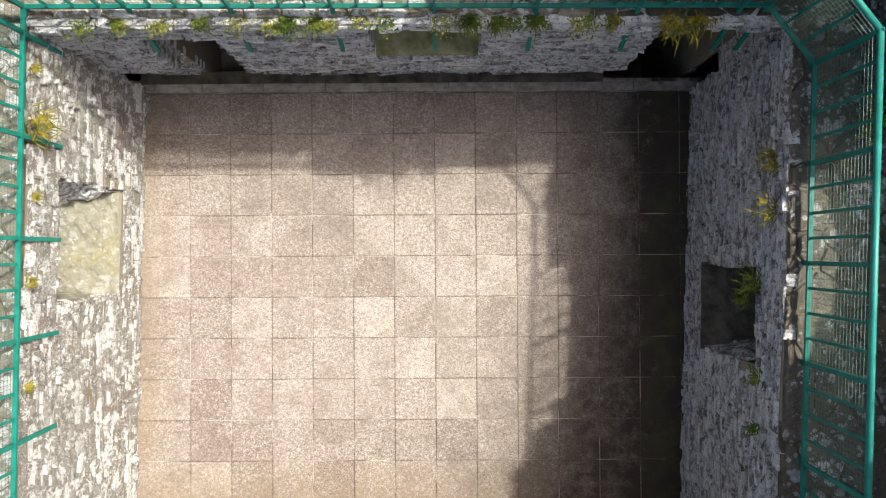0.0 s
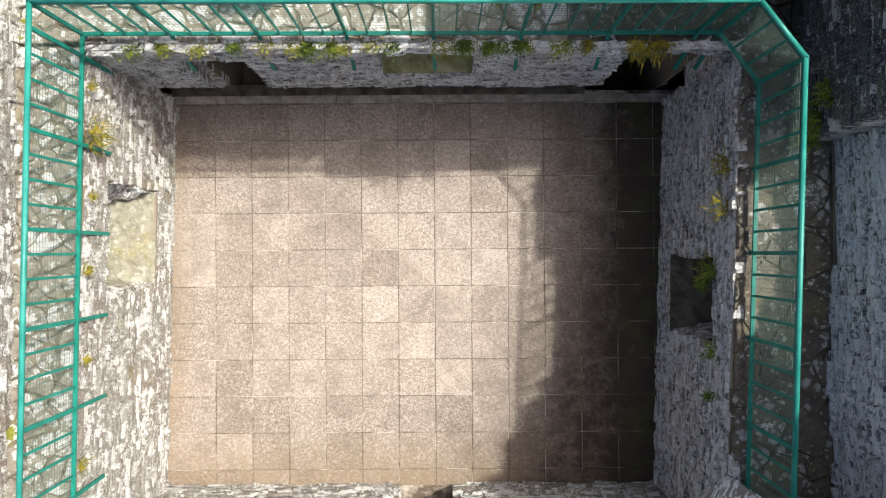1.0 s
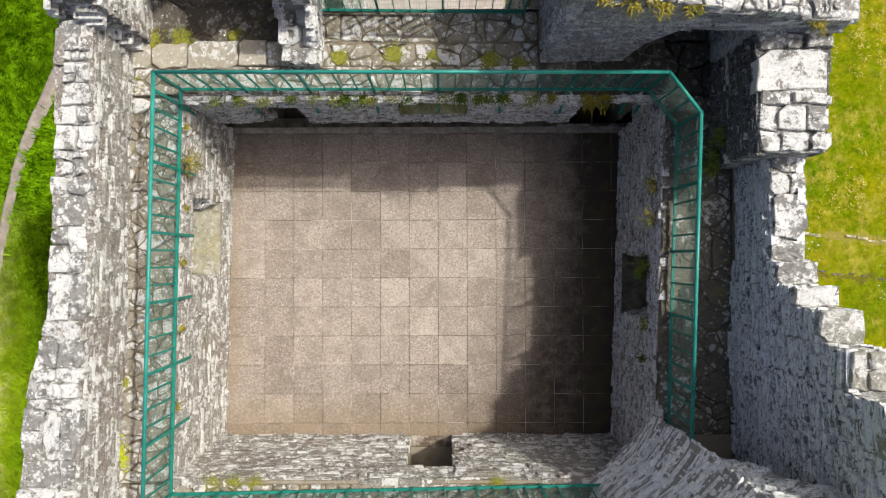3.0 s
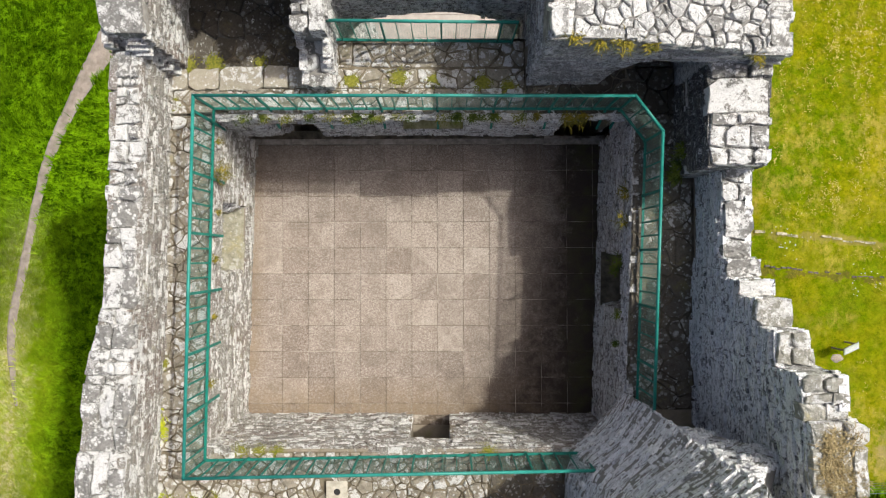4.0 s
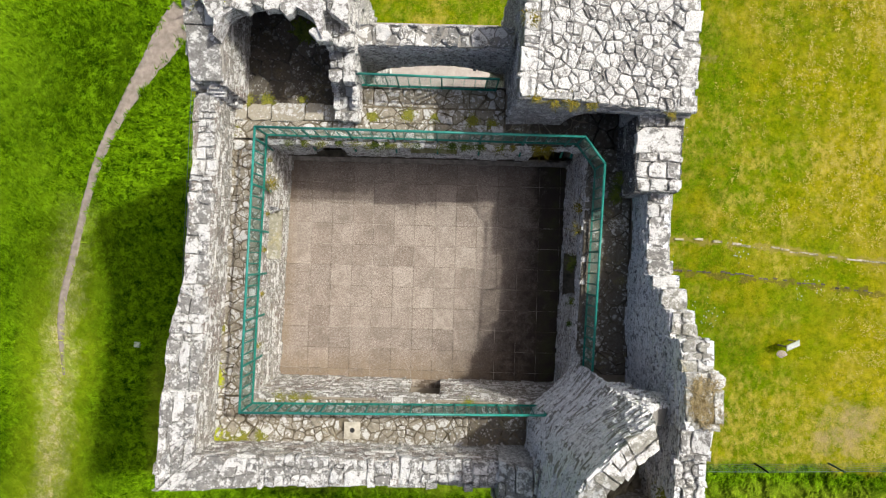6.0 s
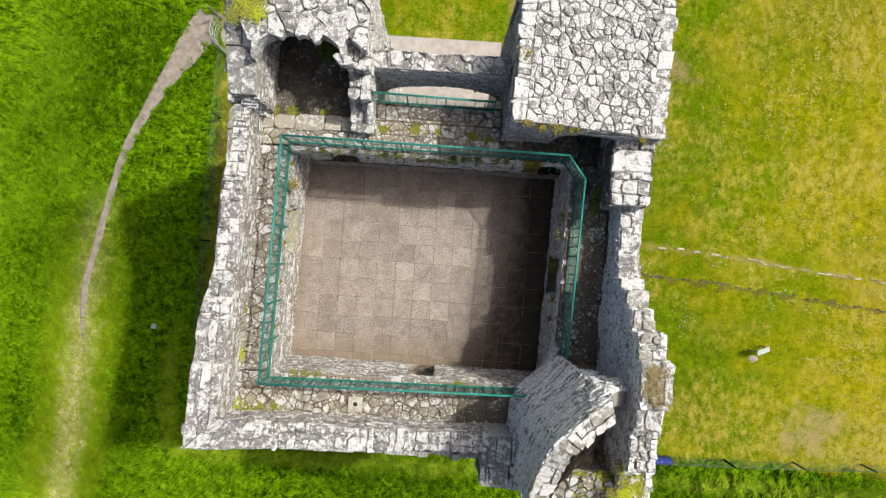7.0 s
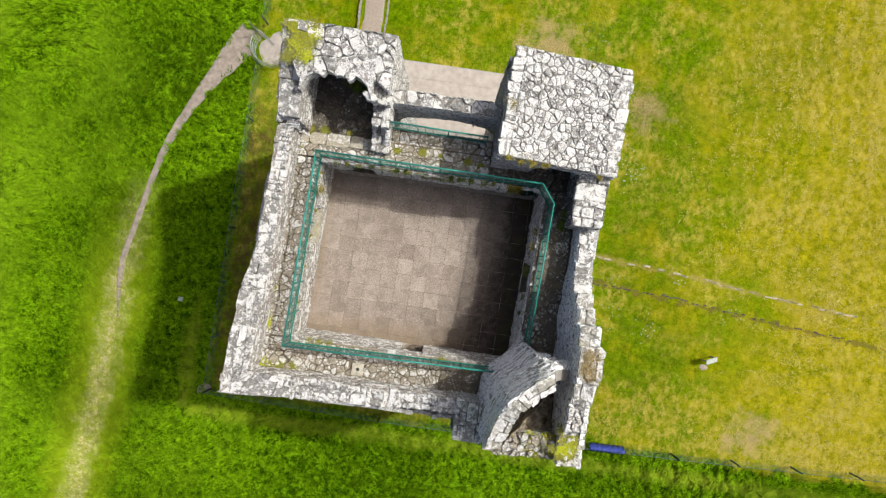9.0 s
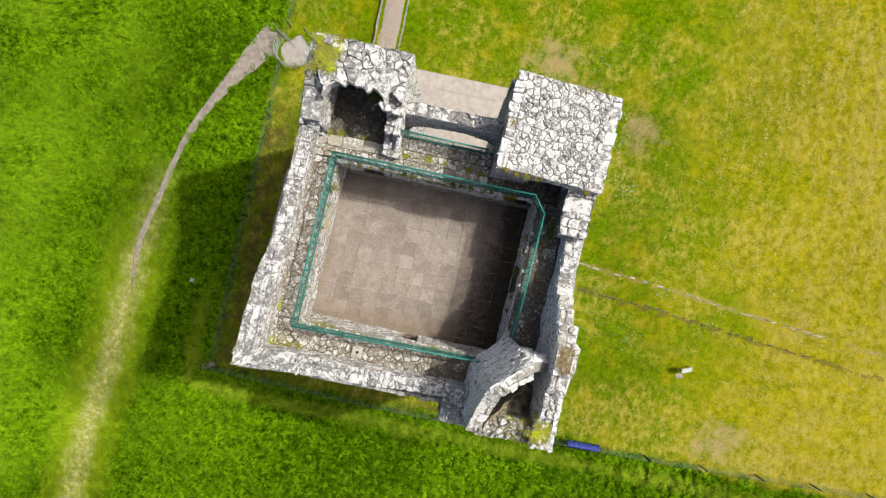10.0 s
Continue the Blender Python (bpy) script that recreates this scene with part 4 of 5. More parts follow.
for u0, u1, style in ((0.0, 0.085, True), (0.085, 0.91, False), (0.91, 1.0, True)):
    strip = [ROOF[0].lerp(ROOF[1], u0), ROOF[0].lerp(ROOF[1], u1), ROOF[3].lerp(ROOF[2], u1), ROOF[3].lerp(ROOF[2], u0)]
    if style:
        strip = strip[1:] + strip[:1]
    lay_stones("roof_slab", block, [tuple(p) for p in strip], 0.25 if style else 0.21, roof_stone, 0.12, 0.030, 0.005, 0.62, 1.25, rough=0.06, tall=0.2, blocks="whole" if style else False, extra=1.0)

# south-east turret
turret = thing("tower_southeast", (4.0, -4.0, GROUND), "ruined corner turret with a leaning curved wall", "tower", "structure")
RIM0 = [(4.90, -2.40, 5.45), (4.50, -2.34, 5.30), (3.92, -2.38, 4.10), (3.60, -2.18, 2.62), (3.18, -2.78, 2.5), (2.64, -3.28, 2.5), (2.44, -3.62, 2.5), (2.42, -4.35, 2.5), (2.44, -5.20, 2.5)]
RIM1 = [(4.82, -2.52, 5.85), (4.50, -2.46, 6.15), (4.20, -2.46, 6.65), (4.12, -2.54, 7.18), (3.58, -2.86, 7.32), (2.96, -3.46, 7.38), (2.75, -3.96, 7.16), (2.64, -4.36, 7.06), (2.50, -4.95, 6.95)]
part("fallen_slab", prism([(4.30, -2.86), (4.72, -2.92), (4.78, -2.60), (4.36, -2.50)], 5.0, [5.72, 5.62, 5.55, 5.74]), rim_stone, turret, "smooth grey slab lodged in the wall head")
part("core", joined(prism([(2.5, -3.7), (2.5, -4.4), (4.85, -4.4), (4.85, -2.8), (4.1, -2.5), (3.64, -2.3), (2.7, -3.3)], 2.3, 2.62),
                    prism([(2.4, -5.5), (5.5, -5.5), (5.5, -4.9), (2.4, -4.6)], GROUND, 2.62), prism([(3.3, -5.0), (4.9, -5.0), (4.9, -2.9), (4.0, -2.95)], 2.5, 3.0)), damp_stone, turret)


def sample(line, n):
    """n + 1 even points along a line in space."""
    pts = [Vector(p) for p in line]
    acc = [0.0]
    for a, b in zip(pts, pts[1:]):
        acc.append(acc[-1] + (b - a).length)
    out = []
    for i in range(n + 1):
        d = acc[-1] * i / n
        k = next(j for j in range(1, len(pts)) if acc[j] >= d - 1e-6)
        s = (d - acc[k - 1]) / (acc[k] - acc[k - 1])
        out.append(pts[k - 1].lerp(pts[k], s))
    return out


def leaning_wall():
    """A curved, ragged wall of thin slates between two lines, thick enough to show a broken rim."""
    per, mid = 7, Vector((4.4, -4.5, 0))
    n = per * (len(RIM0) - 1)
    ends = [[Vector(p) for p in line] for line in (RIM0, RIM1)]

    def along(line, u):
        k = min(int(u / per), len(line) - 2)
        return line[k].lerp(line[k + 1], u / per - k)

    def inward(p, d):
        w = mid - p
        w.z = 0
        return w.normalized() * d

    lo, hi = ([along(line, i) for i in range(n + 1)] for line in ends)
    v, f = [], []
    for i in range(n + 1):
        low = hi[i] - Vector((0, 0, 0.05))
        v += [tuple(lo[i]), tuple(low), tuple(low + inward(hi[i], 0.40)), tuple(lo[i] + inward(lo[i], 0.42))]
    for i in range(n):
        for k in range(4):
            f.append((4 * i + k, 4 * i + (k + 1) % 4, 4 * i + 4 + (k + 1) % 4, 4 * i + 4 + k))
    f += [(3, 2, 1, 0), (4 * n, 4 * n + 1, 4 * n + 2, 4 * n + 3)]
    part("leaning_wall", (v, f), lime, turret)
    v, f = [], []
    z = 2.5
    while z < 7.4:
        ch = rng.choice((0.032, 0.042, 0.055, 0.075))
        i = 0.0
        while i < n:
            i1 = min(i + rng.choice((0.9, 1.6, 2.6, 4.2)) * rng.uniform(0.8, 1.2), n)
            m = (i + i1) / 2
            if along(ends[0], m).z - 0.02 < z and z + ch * 0.5 < along(ends[1], m).z:
                d = 0.07 * rng.random() ** 3 - 0.004
                k = len(v)
                for u, h in ((i, z + 0.002), (i1 - 0.05, z + 0.002), (i1 - 0.05, z + ch - 0.002), (i, z + ch - 0.002)):
                    a, b = along(ends[0], u), along(ends[1], u)
                    h += 0.05 * math.sin(u * 0.45 + 0.6 * z) + rng.uniform(-0.012, 0.012)
                    p = a.lerp(b, max(0.0, min(1.0, (h - a.z) / (b.z - a.z))))
                    away = inward(p, -1.0)
                    v += [tuple(p + away * (d + rng.uniform(-0.01, 0.012))), tuple(p - away * 0.06)]
                f += [(k, k + 2, k + 4, k + 6), (k + 1, k + 3, k + 2, k), (k + 3, k + 5, k + 4, k + 2), (k + 5, k + 7, k + 6, k + 4), (k + 7, k + 1, k, k + 6)]
            i = i1
        z += ch
    facing("wall_facing", (v, f), turret_stone, turret)
    for i in range(per * 2, n, per):
        a, b = hi[i], hi[min(i + per, n)]
        c, d = b + inward(b, 0.42), a + inward(a, 0.42)
        lay_stones("cap_stone", turret, [tuple(a), tuple(b), tuple(c), tuple(d)], 0.40, rim_stone, 0.2, 0.03, 0.003, 0.36, 1.0, rough=0.035, blocks=True)
    # inner face towards the fallen earth
    part("inner_lining", lumpy(hi[n] + inward(hi[n], 0.41) - Vector((0, 0, 0.1)), hi[per * 3] + inward(hi[per * 3], 0.41) - Vector((0, 0, 0.1)), (4.0, -3.1, 3.0), (2.95, -5.0, 3.0), 0.06, 18, 2.0), heap_earth, turret)


leaning_wall()
part("earth_heap", lumpy((2.85, -4.95, 5.35), (5.0, -5.0, 4.1), (5.0, -2.85, 3.2), (3.62, -3.05, 4.7), 0.18, 20, 5.0), heap_earth, turret, "brown earth and rubble fallen inside the turret")
part("south_wall", box(2.6, 5.5, -5.5, -4.82, 2.5, 5.05), lime, turret)
part("south_facing", joined(masonry((5.5, -5.55), (1.65, -5.55), GROUND, 4.0, 0.22, 0.5, 0.05), masonry((2.9, -4.82), (4.9, -4.82), 3.4, 4.98)), face_stone, turret, kind="stuff")
lay_stones("cap_stone", turret, [(2.9, -5.60, 5.05), (4.9, -5.50, 5.05), (4.9, -4.80, 5.12), (2.9, -4.78, 5.2)], 0.17, flag_stone, 0.2, 0.07, 0.008, 0.55, 1.2, rough=0.12)
part("buttress", joined(box(1.7, 2.5, -5.5, -4.3, GROUND, 4.0)), face_stone, turret)
lay_stones("cap_stone", turret, [(1.66, -5.50, 3.95), (2.6, -5.54, 4.3), (2.6, -4.3, 4.9), (1.66, -4.3, 4.05)], 0.24, cap_stone, 0.2, 0.04, 0.003, 0.5, 1.5, rough=0.06, blocks=True)

# ---- railings ----
RAIL, FOOT = 3.78, 2.80


def railing(p, q, name="railing", spacing=0.262, group="wall walk railings", lean=-0.035, first=1):
    a, b = Vector((*p, 0)), Vector((*q, 0))
    run = (b - a).length
    ax = (b - a) / run
    n = Vector((ax.y, -ax.x, 0))
    r = thing(name, (*p, WALK), "green-painted steel railing with flat bars and wire mesh", "railing", "", group)
    at = lambda s, z, o=0.0: tuple(a + ax * s + n * o + Vector((0, 0, z)))
    part("top_rail", tube([at(-0.02, RAIL), at(run + 0.02, RAIL)], 0.03, 10), rail_paint, r, "pale green round handrail", smooth=True)
    part("bottom_rail", bar(at(0, FOOT), at(run, FOOT), 0.045, 0.03), green_paint, r)
    count = max(2, round(run / spacing))
    for i in range(first, count + 1):
        s = run * i / count
        if i % 4 == 0 or i == count:
            part("post", joined(bar(at(s, FOOT - 0.75, lean), at(s, FOOT, 0), 0.045, 0.03), bar(at(s, FOOT, 0), at(s, RAIL - 0.02, 0), 0.045, 0.03)), green_paint, r)
        else:
            part("upright", bar(at(s, FOOT), at(s, RAIL - 0.02), 0.03, 0.012), green_paint, r)
    wires = []
    for i in range(1, int((RAIL - FOOT) / 0.05)):
        z = FOOT + 0.05 * i
        wires.append(bar(at(0, z, -0.02), at(run, z, -0.02), 0.003))
    for i in range(1, int(run / 0.05)):
        wires.append(bar(at(0.05 * i, FOOT, -0.02), at(0.05 * i, RAIL, -0.02), 0.003))
    part("wire_mesh", joined(*wires), wire_paint, r, "fine welded wire mesh")


railing((-4.18, 3.2), (3.48, 3.17), lean=0.22)
railing((3.48, 3.17), (3.95, 2.56))
railing((3.95, 2.56), (3.77, -2.3))
railing((-4.33, -3.42), (-4.18, 3.2))
railing((2.74, -3.28), (-4.33, -3.42), first=0)
railing((-2.0, 4.5), (1.45, 4.45))
railing((-2.02, 5.1), (-2.0, 4.5))

# ---- fields round the tower ----
def bend(line, n):
    """n + 1 points along a smooth curve through a plan line."""
    p = [Vector((x, y, 0)) for x, y in line]
    p = [2 * p[0] - p[1]] + p + [2 * p[-1] - p[-2]]
    out = []
    for i in range(n + 1):
        s = i / n * (len(p) - 3)
        k = min(int(s), len(p) - 4)
        u = s - k
        a, b, c, d = p[k:k + 4]
        out.append(0.5 * (2 * b + (c - a) * u + (2 * a - 5 * b + 4 * c - d) * u * u + (3 * b - a - 3 * c + d) * u ** 3))
    return out


def ribbon(name, line, widths, mat, label, category, lift=0.03, ragged=0.12, n=260):
    """A strip of bare ground along a line."""
    pts = bend(line, n)
    v, f = [], []
    for i, p in enumerate(pts):
        t = i / n * (len(widths) - 1)
        k = min(int(t), len(widths) - 2)
        w = widths[k] + (widths[k + 1] - widths[k]) * (t - k)
        ax = (pts[min(i + 1, n)] - pts[max(i - 1, 0)]).normalized()
        side = Vector((-ax.y, ax.x, 0))
        for q in range(7):
            o = (q / 6 - 0.5) * w
            if q in (0, 6):
                o *= 1 + ragged * (1.3 * noise.noise((p.x * 1.1, p.y * 1.1, q * 3.0)) + noise.noise((p.x * 4.0, p.y * 4.0, q * 5.0)) + rng.uniform(-0.25, 0.25))
            c = p + side * o
            hump = 0.12 * noise.noise((c.x * 0.13, c.y * 0.13, 0.0)) if not (-9 < c.x < 9 and -9 < c.y < 13) else 0.0
            v.append((c.x, c.y, GROUND + hump + lift * (1.0 if 0 < q < 6 else -1.5)))
    for i in range(n):
        for q in range(6):
            f.append((7 * i + q, 7 * i + q + 1, 7 * i + 8 + q, 7 * i + 7 + q)[::-1])
    ob = part(name, (v, f), mat, None, label, "structure", True)
    return tagged(ob, category=category)


PATH_LINE = [(-11.9, 11.8), (-12.6, 10.6), (-13.0, 9.9), (-14.1, 8.1), (-15.05, 6.36), (-15.8, 4.6), (-16.26, 2.94), (-16.64, 1.27), (-16.98, -0.39), (-17.34, -2.05), (-17.37, -3.67), (-17.15, -5.6),
             (-17.46, -10.1), (-17.7, -13.3), (-17.85, -15.6), (-18.3, -26.0)]
ribbon("footpath", PATH_LINE[:12], [1.6, 1.95, 1.7, 1.0, 0.66, 0.56, 0.46, 0.42, 0.46, 0.46, 0.42, 0.12], dirt, "trodden bare earth path through long grass", "path", 0.035, 0.2)
ribbon("gravel_walk", [(-5.36, 11.50), (-5.38, 15.09), (-5.55, 22.79), (-5.9, 33.06)], [1.35, 1.35, 1.35], gravel, "pale gravel walk between stone edgings", "path", 0.03, 0.05)


def edging(name, line, size, count, mat, label, spread=0.06, lift=0.03, miss=0.0):
    e = thing(name, (*line[0], GROUND), label, "stone edging", "structure")
    pts = sample([(x, y, 0) for x, y in line], count)
    for p, q in zip(pts, pts[1:]):
        if rng.random() < miss:
            continue
        ax = (q - p).normalized()
        side = Vector((-ax.y, ax.x, 0)) * size * rng.uniform(0.35, 0.65)
        off = Vector((-ax.y, ax.x, 0)) * rng.uniform(-spread, spread)
        a, b = p + ax * 0.02 + off, q - ax * 0.02 + off
        ring = [a - side, b - side * rng.uniform(0.7, 1.1), b + side, a + side * rng.uniform(0.7, 1.1)]
        z = GROUND + lift + rng.uniform(-0.01, 0.03)
        part("stone", prism([(r.x, r.y) for r in ring], GROUND - 0.1, [z + rng.uniform(-0.015, 0.015) for _ in ring]), mat, e)


edging("walk_edging", [(-6.12, 11.72), (-6.14, 15.10), (-6.35, 22.80), (-6.70, 33.07)], 0.09, 50, kerb_flag_plain, "row of small pale stones edging the gravel walk", 0.02, 0.24)
edging("walk_edging", [(-4.60, 11.70), (-4.62, 15.08), (-4.78, 22.78), (-5.1, 33.05)], 0.09, 50, kerb_flag_plain, "row of small pale stones edging the gravel walk", 0.02, 0.06)
edging("foundation_row", [(8.6, 1.66), (10.0, 1.55), (13.07, 1.35), (16.32, 1.02), (20.22, 0.62), (25.4, 0.18), (35, -0.6)], 0.09, 60, footing_pale, "broken row of old footing stones sunk in the turf", 0.06, 0.03, 0.45)
edging("foundation_row", [(8.8, 0.10), (9.56, 0.05), (13.27, -0.06), (17.17, -0.46), (20.41, -0.80), (25.57, -1.17), (35, -1.8)], 0.07, 120, dark_mortar, "dark line of buried footing stones in the turf", 0.05, 0.02, 0.3)


def paving():
    p = thing("paving", (-0.8, 9, GROUND), "worn pale concrete paving before the gate", "paving", "structure")
    part("bed", box(-3.75, 2.45, 4.6, 11.1, GROUND - 0.1, GROUND + 0.012), concrete, p)
    for i in range(7):
        for j in range(7):
            x0, y0 = -3.75 + 0.886 * i, 4.6 + 0.928 * j
            part("paving_slab", box(x0 + 0.006, x0 + 0.880, y0 + 0.006, y0 + 0.922, GROUND - 0.05, GROUND + 0.03 + rng.uniform(-0.006, 0.006)), concrete, p)


paving()


def patch(name, x, y, r, mat, label, category="earth", squash=0.7):
    n = 26
    v, f = [(x, y, GROUND + 0.05)], []
    for q in (0.6, 1.0):
        for k in range(n):
            a = 2 * math.pi * k / n
            rr = r * q * (1 + 0.35 * noise.noise((x + math.cos(a) * 1.4, y + math.sin(a) * 1.4, q)))
            v.append((x + rr * math.cos(a), y + rr * squash * math.sin(a), GROUND + (0.04 if q < 1 else -0.04)))
    for k in range(n):
        j = (k + 1) % n
        f += [(0, 1 + k, 1 + j), (1 + k, 1 + n + k, 1 + n + j, 1 + j)]
    tagged(part(name, (v, f), mat, None, label, "structure", True), category=category)


patch("bare_earth", -11.74, -8.93, 0.5, dirt, "worn earth round the fence corner", squash=1.1)
patch("bare_earth", 15.84, -3.72, 0.28, gravel, "gravel pad under the notice board", squash=0.7)
patch("bare_earth", -10.65, 10.65, 0.95, concrete, "pale trodden floor of the kissing gate", squash=1.0)
patch("bare_earth", -9.34, 8.07, 0.5, gravel, "pale gravel scrape in the grass", squash=1.8)
patch("bare_earth", -8.90, 11.55, 1.0, dirt, "worn earth by the kissing gate")


def wire_fence(line, label, height=1.15, step=3.3):
    fence = thing("wire_fence", (*line[0], GROUND), label, "fence", "", "field fences")
    for a, b in zip(line, line[1:]):
        a, b = Vector((*a, GROUND)), Vector((*b, GROUND))
        n = max(1, round((b - a).length / step))
        for i in range(n + 1):
            p = a.lerp(b, i / n)
            part("post", bar(p - Vector((0, 0, 0.3)), p + Vector((0, 0, height + 0.06)), 0.07, 0.06), fence_post, fence)
        for i in range(5):
            z = Vector((0, 0, 0.14 + (height - 0.14) * i / 4))
            part("wire", bar(a + z, b + z, 0.022 if i == 4 else 0.009), field_wire, fence)
        net = []
        m = int((b - a).length / 0.8)
        for i in range(m):
            p = a.lerp(b, i / m)
            net.append(bar(p + Vector((0, 0, 0.1)), p + Vector((0, 0, height - 0.02)), 0.003))
        part("netting", joined(*net), field_wire, fence, kind="stuff")


wire_fence([(-11.00, 31.08), (-11.20, 12.00)], "green wire stock fence with slim steel posts")
wire_fence([(-11.18, 9.53), (-11.33, 0.30), (-11.38, -8.83)], "green wire stock fence with slim steel posts")
wire_fence([(-11.38, -8.83), (-1.73, -9.02), (6.49, -8.93), (14.71, -8.74), (28.06, -8.25), (41.42, -7.82)], "green wire stock fence with slim steel posts beside mown turf")


def kissing_gate(x, y):
    g = thing("kissing_gate", (x, y, GROUND), "galvanised steel kissing gate with a curved cage", "gate")
    arc = lambda z, a0, a1, r=0.95: [(x + r * math.cos(math.radians(a0 + (a1 - a0) * i / 20)), y + r * math.sin(math.radians(a0 + (a1 - a0) * i / 20)), z) for i in range(21)]
    for z in (GROUND + 0.2, GROUND + 0.5, GROUND + 0.8, GROUND + 1.15):
        part("cage_rail", tube(arc(z, 150, 420), 0.015, 6), galvanised, g, smooth=True)
    for k in range(12):
        a = math.radians(150 + 270 * k / 11)
        p = (x + 0.95 * math.cos(a), y + 0.95 * math.sin(a))
        part("cage_bar", bar((*p, GROUND), (*p, GROUND + 1.15), 0.02), galvanised, g)
    leaf = part("gate_leaf", tube([(x - 0.95, y + 0.9, GROUND + 0.15), (x - 0.95, y + 0.9, GROUND + 1.15), (x + 0.05, y + 0.35, GROUND + 1.15), (x + 0.05, y + 0.35, GROUND + 0.15), (x - 0.95, y + 0.9, GROUND + 0.15)], 0.018, 6), galvanised, g, smooth=True)
    for k in range(1, 6):
        p = Vector((x - 0.95, y + 0.9, GROUND)).lerp(Vector((x + 0.05, y + 0.35, GROUND)), k / 6)
        part("gate_bar", bar(p + Vector((0, 0, 0.15)), p + Vector((0, 0, 1.15)), 0.016), galvanised, leaf)
    for p in ((x - 1.0, y + 0.95), (x + 0.6, y + 1.25), (x - 0.75, y - 0.75)):
        part("post", bar((*p, GROUND - 0.3), (*p, GROUND + 1.3), 0.06), post_wood, g)


kissing_gate(-10.70, 10.50)


def notice_board(x, y):
    g = thing("notice_board", (x, y, GROUND), "pale lectern notice board on two steel legs", "sign")
    ax = Vector((0.9, 0.42, 0)).normalized()
    n = Vector((-ax.y, ax.x, 0))
    c = Vector((x, y, GROUND + 0.75))
    for k in (-0.28, 0.28):
        p = c + ax * k + n * 0.05
        part("leg", bar((p.x, p.y, GROUND - 0.2), (p.x, p.y, GROUND + 0.75), 0.06), post_wood, g)
    for size, lift, mat, name in ((0.33, 0.0, post_wood, "backing"), (0.31, 0.02, board_white, "panel")):
        v = []
        for t in (0.0, 0.02):
            for i, j in ((-1, -1), (1, -1), (1, 1), (-1, 1)):
                v.append(tuple(c + ax * (i * size) + n * (j * (size - 0.16)) + Vector((0, 0, j * 0.11 + lift + t))))
        part(name, (v, [(3, 2, 1, 0), (4, 5, 6, 7)] + [(i, (i + 1) % 4, 4 + (i + 1) % 4, 4 + i) for i in range(4)]), mat, g)
    for k in range(5):
        a = c + ax * (-0.27) + n * (0.11 - 0.055 * k) + Vector((0, 0, (0.11 - 0.055 * k) / 0.18 * 0.11 + 0.045))
        part("text_bar", bar(a, a + ax * (0.5 if k % 2 else 0.58), 0.025, 0.004), galvanised, g)


notice_board(15.92, -3.21)


def tarpaulin():
    """A blue sheet folded over the fence wires."""
    v, f = [], []
    n = 24
    for i in range(n + 1):
        x = 9.85 + 1.9 * i / n
        y = -8.80 + 0.03 * (x - 10)
        wob = 0.03 * math.sin(i * 1.7) + 0.02 * math.sin(i * 3.1)
        for o, z in ((-0.22 + wob, -0.55), (-0.14 + wob, -0.2), (-0.03, 0.02), (0.05, 0.01), (0.16 - wob, -0.25), (0.2 - wob, -0.5)):
            v.append((x, y + o, GROUND + 1.17 + z + 0.02 * math.sin(i * 2.3)))
    for i in range(n):
        for q in range(5):
            f.append((6 * i + q, 6 * i + q + 1, 6 * i + 7 + q, 6 * i + 6 + q))
    t = thing("tarpaulin", (10.8, -8.78, GROUND + 1.17), "blue plastic sheet folded over the wire fence", "tarpaulin")
    ob = part("sheet", (v, f), blue_plastic, t, smooth=True)
    m = ob.modifiers.new("thickness", "SOLIDIFY")
    m.thickness = 0.01


tarpaulin()


def marker(x, y):
    t = thing("marker_stone", (x, y, GROUND), "small square white marker set in the grass", "stone")
    part("block", prism([(x - 0.13, y - 0.1), (x + 0.12, y - 0.13), (x + 0.14, y + 0.11), (x - 0.11, y + 0.13)], GROUND - 0.1, [GROUND + 0.2, GROUND + 0.22, GROUND + 0.21, GROUND + 0.19]), board_white, t)


marker(-13.74, -4.08)


# ---- plants ----
def tuft(name, x, y, z, r, n, mat, label, out=(0, 0), droop=0.5, wide=0.007, rise=1.0, spread=0.3):
    """A clump of narrow arching leaves."""
    v, f = [], []
    for _ in range(n):
        a = rng.uniform(0, 2 * math.pi)
        d = Vector((math.cos(a) + out[0], math.sin(a) + out[1], 0))
        if d.length < 0.05:
            continue
        d.normalize()
        s = Vector((-d.y, d.x, 0)) * wide * rng.uniform(0.6, 1.4)
        ln = r * rng.uniform(0.3, 1.0) * (0.45 if spread > 0.4 else 1.0)
        b = Vector((x + rng.gauss(0, spread) * r, y + rng.gauss(0, spread) * r, z - 0.02))
        up = rng.uniform(0.25, 0.8) * rise
        m = b + d * ln * 0.5 + Vector((0, 0, ln * up * 0.6))
        e = b + d * ln + Vector((0, 0, ln * (up * 0.6 - droop * rng.uniform(0.3, 1.3))))
        k = len(v)
        v += [tuple(b - s * 0.5), tuple(b + s * 0.5), tuple(m + s), tuple(m - s), tuple(e)]
        f += [(k, k + 1, k + 2, k + 3), (k + 3, k + 2, k + 4)]
    t = thing(name, (x, y, z), label, "plant", "", "wall plants")
    part("leaves", (v, f), mat, t)


FERN = "yellow-green fern rooted in the top of the wall"
for x, y, r, o in ((-4.12, 1.98, 0.30, 1), (-4.15, 1.25, 0.09, 1), (-4.2, 0.35, 0.10, 1), (-4.22, -0.75, 0.10, 1), (-4.28, -2.0, 0.12, 1), (-4.15, 2.6, 0.10, 1)):
    tuft("fern", x, y, WALK + 0.03, r * 0.85, 22 + int(160 * r), fern_green, FERN, (o, 0), 0.8)
